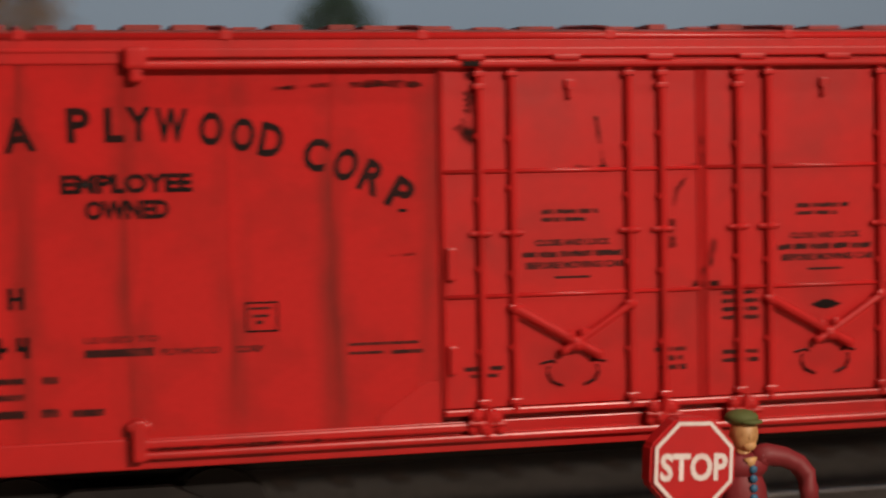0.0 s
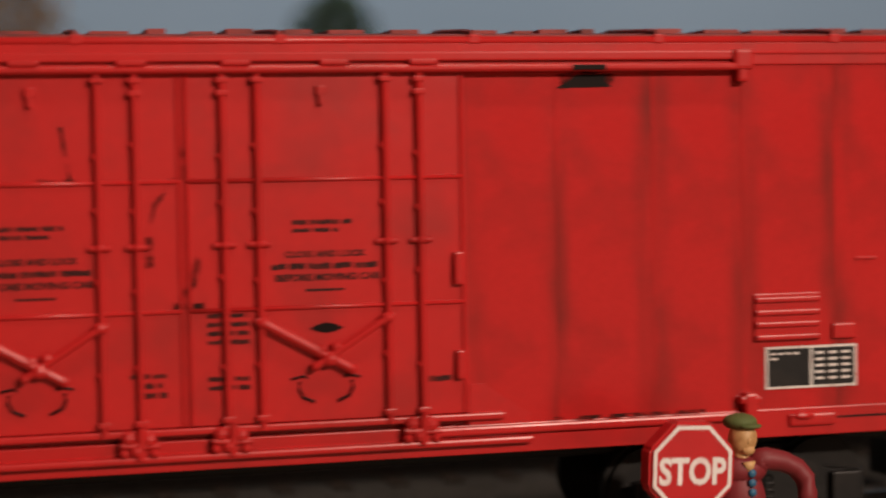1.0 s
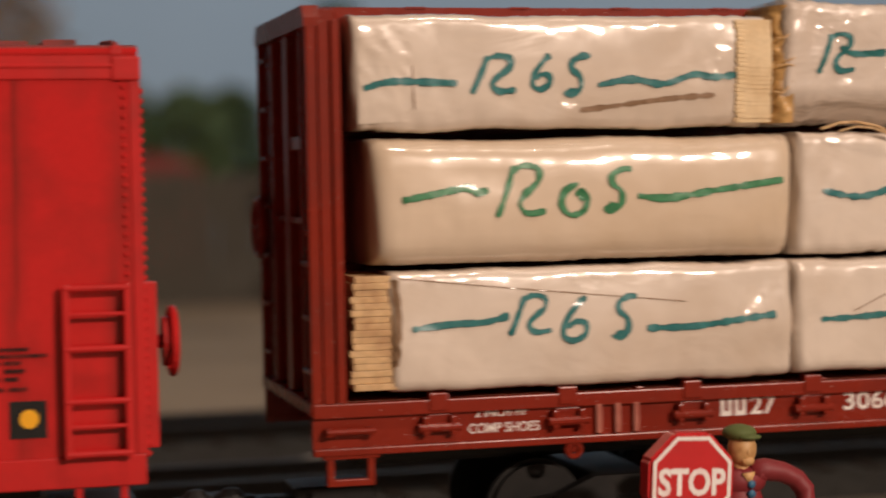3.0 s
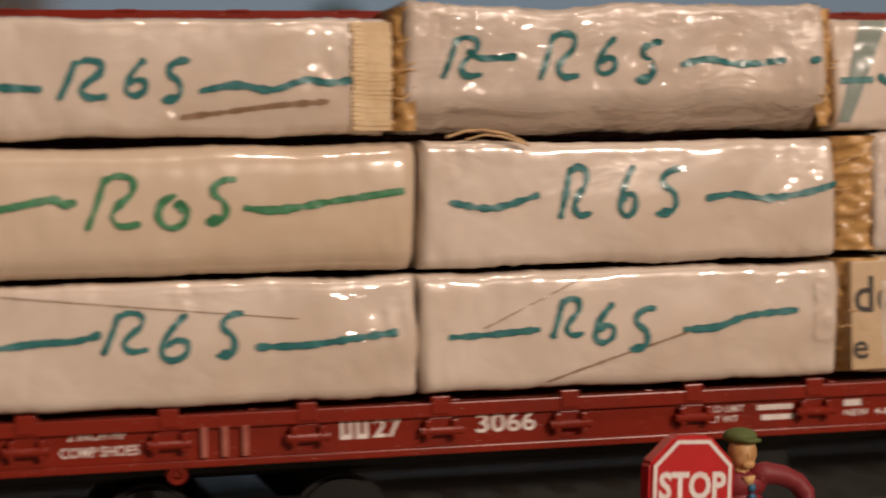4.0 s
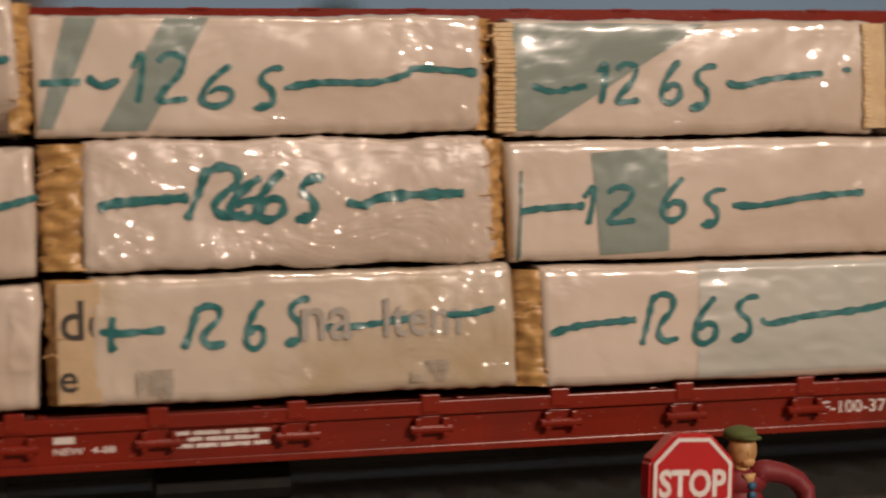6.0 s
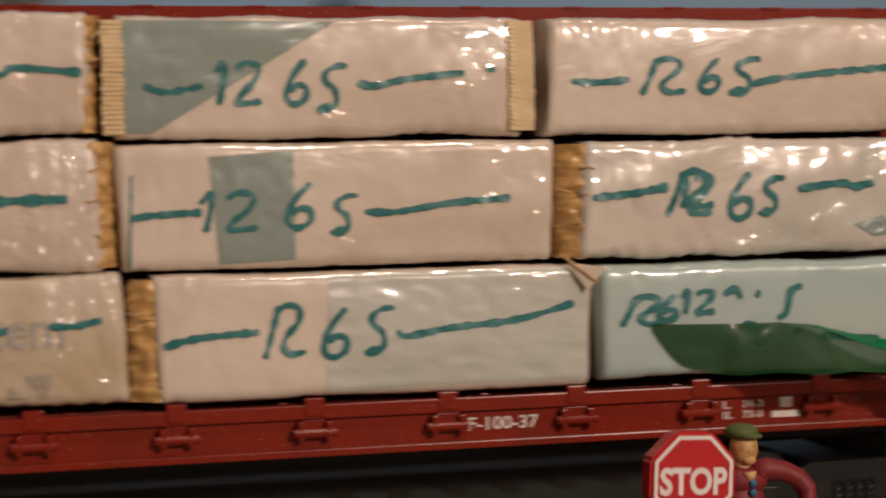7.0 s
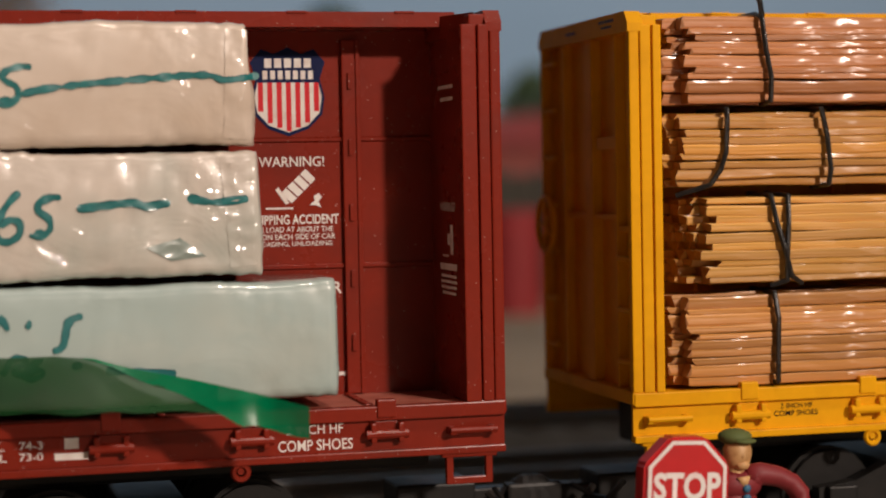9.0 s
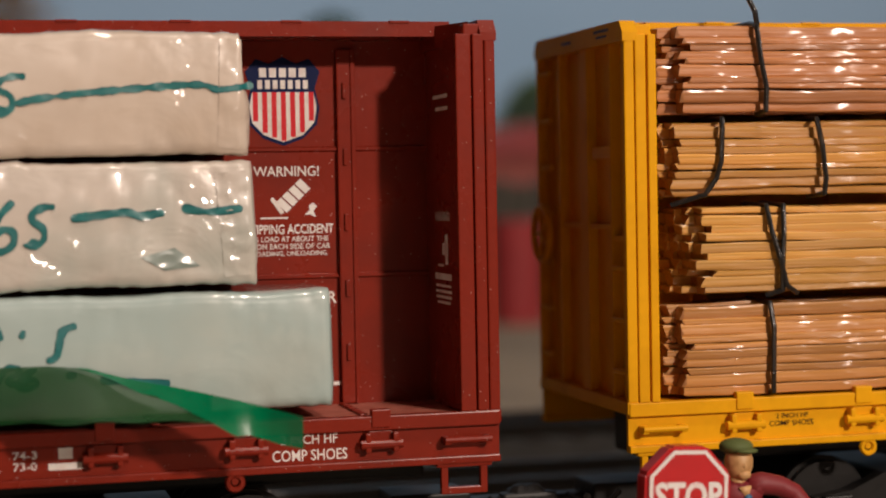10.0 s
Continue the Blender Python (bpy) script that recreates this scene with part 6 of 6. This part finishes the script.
lumber(-1.6, 6.3, 473.4, [[(479.9, 8, 6.6), (479.9, 0, 6.6), (479.8, -0.6, 5.6), (479.5, -0.9, 2.0), (479.0, -0.7, 0.2), (477.8, -0.2, -1.5), (474.5, 1.5, -2.6)], [(491.0, 8, 6.7), (490.9, -0.3, 6.5), (491.4, -0.9, 3.5), (491.8, -0.9, 0.0), (491.7, -0.3, -1.6), (491.7, 4, -1.9)]], 9,
       "stack of shiny honey-coloured boards tied with black thread", wood_honey, 1.6, 0.7, 1.2)
lumber(-12.2, -3.0, 475.6, [[(484.9, 6, -2.6), (484.9, -0.4, -2.8), (485.3, -0.9, -5.5), (486.2, -1.0, -8.5), (487.0, -0.9, -11.5), (488.5, 0, -12.4)], [(487.0, 6, -2.6), (486.9, -0.4, -2.8), (486.7, -0.9, -6.0), (486.5, -0.9, -9.5), (486.6, -0.6, -12.0), (485.0, 0.5, -12.6)]], 10,
       "stack of pale boards tied with two black threads", wood_pale, 0.5, 1.1, 1.8)
lumber(-23.2, -13.5, 473.8, [[(485.2, 6, -13.2), (485.2, -0.4, -13.4), (485.4, -0.9, -16), (485.3, -0.9, -21), (485.4, -0.6, -23.0), (485.4, 3, -23.4)]], 10, "stack of brown knotty boards tied with black thread", wood_knotty, 0.6, 0.6, 1.6)

# ---- figure with a stop sign ----
SX, SY = 70.95, -16.0
sign = thing("stop_sign", SX, SY, -47, "red octagonal STOP sign with white border, held by a figurine", "sign")


def octagon(r, cx, cz, spin=22.5):
    return [(cx + r * math.cos(radians(45 * i + spin)), cz + r * math.sin(radians(45 * i + spin))) for i in range(8)]


SZ = -30.75
bm = prism(B(), octagon(5.0, SX, SZ), SY - 0.5, SY + 1.9)
bmesh.ops.bevel(bm, geom=[e for e in bm.edges], offset=0.3, segments=3, affect="EDGES")
disc = part("disc", bm, sign_red, sign)
bm = B()
oa, ob_ = octagon(4.6, SX, SZ), octagon(4.18, SX, SZ)
va = [bm.verts.new((x, SY - 0.54, z)) for x, z in oa]
vb = [bm.verts.new((x, SY - 0.54, z)) for x, z in ob_]
for i in range(8):
    bm.faces.new((va[i], va[(i + 1) % 8], vb[(i + 1) % 8], vb[i]))
part("border", bm, sign_white, disc)
lettering("STOP", SX - 3.65, SX + 3.65, SZ - 1.65, SZ + 1.15, SY - 0.55, sign_white, disc, bold=0.035)
bm = B()
rod(bm, (SX, SY + 0.2, -46.9), (SX, SY + 0.2, SZ - 3.8), 0.4, 8)
part("pole", bm, sign_white, sign)
sign.matrix_world = pose((SX - 0.9) * MM, SY * MM, 0, 0, 3.0, 4)

bm = B()
FX, FY = 77.6, -13.2
rod(bm, (FX - 1.0, FY, -47), (FX - 0.8, FY, -39.5), 0.95, 10, 1.15, 4)
rod(bm, (FX + 1.0, FY, -47), (FX + 0.8, FY, -39.5), 0.95, 10, 1.15, 4)
ball(bm, (FX, FY + 0.1, -38.6), 2.1, 1.4, 1.8, 14, 1)
ball(bm, (FX, FY, -35.2), 2.25, 1.5, 3.6, 16, 1)
ball(bm, (FX + 0.1, FY, -31.9), 2.3, 1.4, 1.6, 16, 1)
limb(bm, [(FX + 0.8, FY, -31.2), (FX + 2.4, FY, -30.95), (FX + 4.0, FY, -31.3), (FX + 5.3, FY - 0.1, -32.0), (FX + 6.1, FY - 0.2, -33.1), (FX + 6.3, FY - 0.4, -34.6), (FX + 6.3, FY - 0.7, -36.2)],
     [1.2, 1.15, 1.05, 1.0, 1.0, 0.92, 0.85], 14, 1)
ball(bm, (FX + 1.5, FY, -31.2), 1.3, 1.2, 1.2, 12, 1)
ball(bm, (FX + 6.2, FY - 0.8, -36.6), 0.8, 0.7, 0.85, 10, 3)
rod(bm, (FX - 2.0, FY, -32.6), (FX - 4.6, FY - 1.0, -36.5), 0.95, 10, 0.8, 1)
rod(bm, (FX - 0.1, FY - 0.1, -31.6), (FX - 0.1, FY - 0.1, -29.8), 0.75, 10, None, 3)
ball(bm, (FX + 0.0, FY - 0.1, -28.7), 1.35, 1.4, 1.75, 14, 3)
ball(bm, (FX + 0.05, FY - 1.25, -28.85), 0.26, 0.32, 0.45, 8, 3)
ball(bm, (FX + 0.15, FY - 1.0, -29.8), 0.7, 0.5, 0.5, 8, 3)
ball(bm, (FX - 0.15, FY + 0.1, -27.1), 1.6, 1.65, 0.85, 14, 0)
ball(bm, (FX + 0.3, FY - 1.2, -27.4), 1.1, 0.9, 0.3, 12, 0)
for k in range(4):
    ball(bm, (FX + 0.35, FY - 1.42 - 0.03 * k, -32.1 - k * 0.95), 0.42, 0.25, 0.42, 8, 2)
prism(bm, [(FX - 0.5, -31.0), (FX + 0.25, -32.2), (FX + 0.7, -30.9)], FY - 1.45, FY - 1.0)
for f in bm.faces:
    if len(f.verts) in (3, 4) and f.calc_center_median().z > -32.3 and f.calc_center_median().y < FY - 0.9 and -32.3 < f.calc_center_median().z < -30.8 and f.material_index == 0:
        f.material_index = 3
for v in bm.verts:
    v.co = Vector((FX + (v.co.x - FX) * 1.1, FY + (v.co.y - FY) * 1.1, -47 + (v.co.z + 47) * 1.012))
structure("figurine", bm, [cap_green, coat_red, shirt_blue, flesh_paint, trouser_paint], "painted plastic figurine in red coat and green cap beside track", "figurine", kind="thing", smooth=True)


# ---- scenery behind the tracks ----
def leafy(name, x, y, h, r, mat, label, conical):
    t = thing(name, x, y, -47, label, "tree", "model trees")
    bm = B()
    rod(bm, (x, y, -47), (x, y, -47 + h * 0.9), 1.8, 8, 0.5)
    for k in range(9):
        a, zz = k * 2.4, -47 + h * (0.3 + 0.06 * k)
        rod(bm, (x, y, zz), (x + math.cos(a) * r * 0.6, y + math.sin(a) * r * 0.6, zz + 4), 0.6, 5, 0.2)
    part("trunk", bm, bark_mat, t)
    verts, faces = [], []
    rnd = random.Random(int(x * 7 + y))
    for i in range(2600):
        u = rnd.random()
        if conical:
            zz = h * (0.12 + 0.88 * u)
            rr = r * (1 - u) ** 0.8 * (0.75 + 0.25 * math.sin(u * 45)) * math.sqrt(rnd.uniform(0.3, 1))
        else:
            ph = math.acos(1 - 2 * u)
            zz = h * (0.64 - 0.36 * math.cos(ph)) + rnd.uniform(-2, 2)
            rr = r * math.sin(ph) * rnd.uniform(0.6, 1.1) * (0.8 + 0.2 * math.sin(rnd.random() * 6))
        a = rnd.random() * math.tau
        c = Vector((x + rr * math.cos(a), y + rr * math.sin(a), -47 + zz))
        s = rnd.uniform(1.3, 3.0)
        d1 = Vector((rnd.uniform(-1, 1), rnd.uniform(-1, 1), rnd.uniform(-1, 1))).normalized() * s
        d2 = d1.cross(Vector((rnd.uniform(-1, 1), rnd.uniform(-1, 1), rnd.uniform(-1, 1)))).normalized() * s * 0.7
        n = len(verts)
        verts += [c - d1, c + d2, c + d1, c - d2]
        faces.append((n, n + 1, n + 2, n + 3))
    bm = B()
    me = bpy.data.meshes.new("crown_source")
    me.from_pydata([tuple(v) for v in verts], [], faces)
    bm.from_mesh(me)
    bpy.data.meshes.remove(me)
    part("crown", bm, mat, t)
    return t


leafy("pine_tree", 181, 700, 127, 27, pine_mat, "dark green model pine standing behind the yard", False)
leafy("autumn_tree", 18, 640, 150, 38, autumn_mat, "tan autumn-coloured model tree behind the yard", False)
for i, (x, h) in enumerate(((118, 80), (232, 92), (262, 94), (300, 90), (334, 92), (90, 84), (372, 90), (60, 80), (146, 82), (205, 88))):
    leafy("bush", x, 760 + (i % 3) * 20, h + 10, 24, leaf_mat, "low olive green model bush behind the yard", False)


def shed(x0, x1, y0, y1, z1, mat, label):
    t = thing("shed", (x0 + x1) / 2, (y0 + y1) / 2, -47, label, "building", "yard buildings")
    part("wall", box(B(), x0, x1, y0, y1, -47, z1, 0.4), mat, t)
    bm = B()
    prism(bm, [(x0 - 2, z1), (x1 + 2, z1), ((x0 + x1) / 2, z1 + (x1 - x0) * 0.12)], y0 - 2, y1 + 2)
    part("roof", bm, roof_paint, t)
    for k in range(3):
        x = x0 + (x1 - x0) * (0.2 + 0.3 * k)
        part("window", box(B(), x - 3, x + 3, y0 - 0.4, y0 + 0.5, z1 - 20, z1 - 10), black_plastic, t)


shed(200, 330, 640, 700, 12, brick_red, "dull red model shed with a low roof behind the yard")
shed(70, 110, 650, 690, 5, brick_red, "dull red model shed with a low roof behind the yard")
bm = B()
for i in range(90):
    x = -100 + i * 7.0
    box(bm, x, x + 6.4, 500, 503, -47, 1 + random.uniform(-1.5, 1.5))
structure("plank_fence", bm, dark_wood, "dark weathered plank fence behind the yard", "fence", kind="stuff")
t = thing("red_semaphore_disc", 122, 470, -47, "round red yard signal on a grey post", "signal")
bm = B()
rod(bm, (122, 470, -47), (122, 470, 0), 1.3, 8)
part("post", bm, steel, t)
part("disc", rod(B(), (122, 468, -2.5), (122, 469.5, -2.5), 7.2, 20), sign_red, t)
for x, y in ((189, 430), (262, 445)):
    t = thing("tank_barrel", x, y, -47, "dull red barrel standing behind the tracks", "barrel", "barrels")
    bm = rod(B(), (x, y, -47), (x, y, -12), 9, 20)
    for z in (-40, -32, -24):
        rod(bm, (x, y, z - 0.5), (x, y, z + 0.5), 9.5, 20)
    part("drum", bm, drum_red, t)


pale_stone = material("pale_stone", (0.55, 0.50, 0.44), 0.9, vary=0.2, grain=300, bump=0.4)


def stone(x, y, z, rx, ry, rz, label):
    bm = ball(B(), (x, y, z), rx, ry, rz, 14)
    for v in bm.verts:
        v.co += Vector((1, 1, 1)) * 0.9 * noise.noise(v.co * 0.3)
    return structure("stone", bm, pale_stone, label, "stone", kind="thing", smooth=True)


stone(96.5, 186, -45.0, 4.6, 4.0, 3.0, "pale rounded stone lying behind the tracks")
stone(54.6, 96, -45.2, 4.2, 3.4, 2.2, "pale stone lying beside the second track")

# ---- all that moves ----
def travelled(t):
    for (ta, sa), (tb, sb) in zip(TRAIN, TRAIN[1:]):
        if t <= tb:
            return sa + (sb - sa) * (t - ta) / (tb - ta)
    return TRAIN[-1][1]


def motions():
    for ob, o in MOVING:
        walk(ob, [(t, pose((o.x - s) * MM, o.y * MM, (o.z + EYE_H) * MM)) for t, s in TRAIN])
    for w, o in WHEELS:
        walk(w, [(k / 10, pose(o.x, o.y, o.z, 0, -math.degrees(travelled(k / 10) / 5.0), 0)) for k in range(101)])


motions()
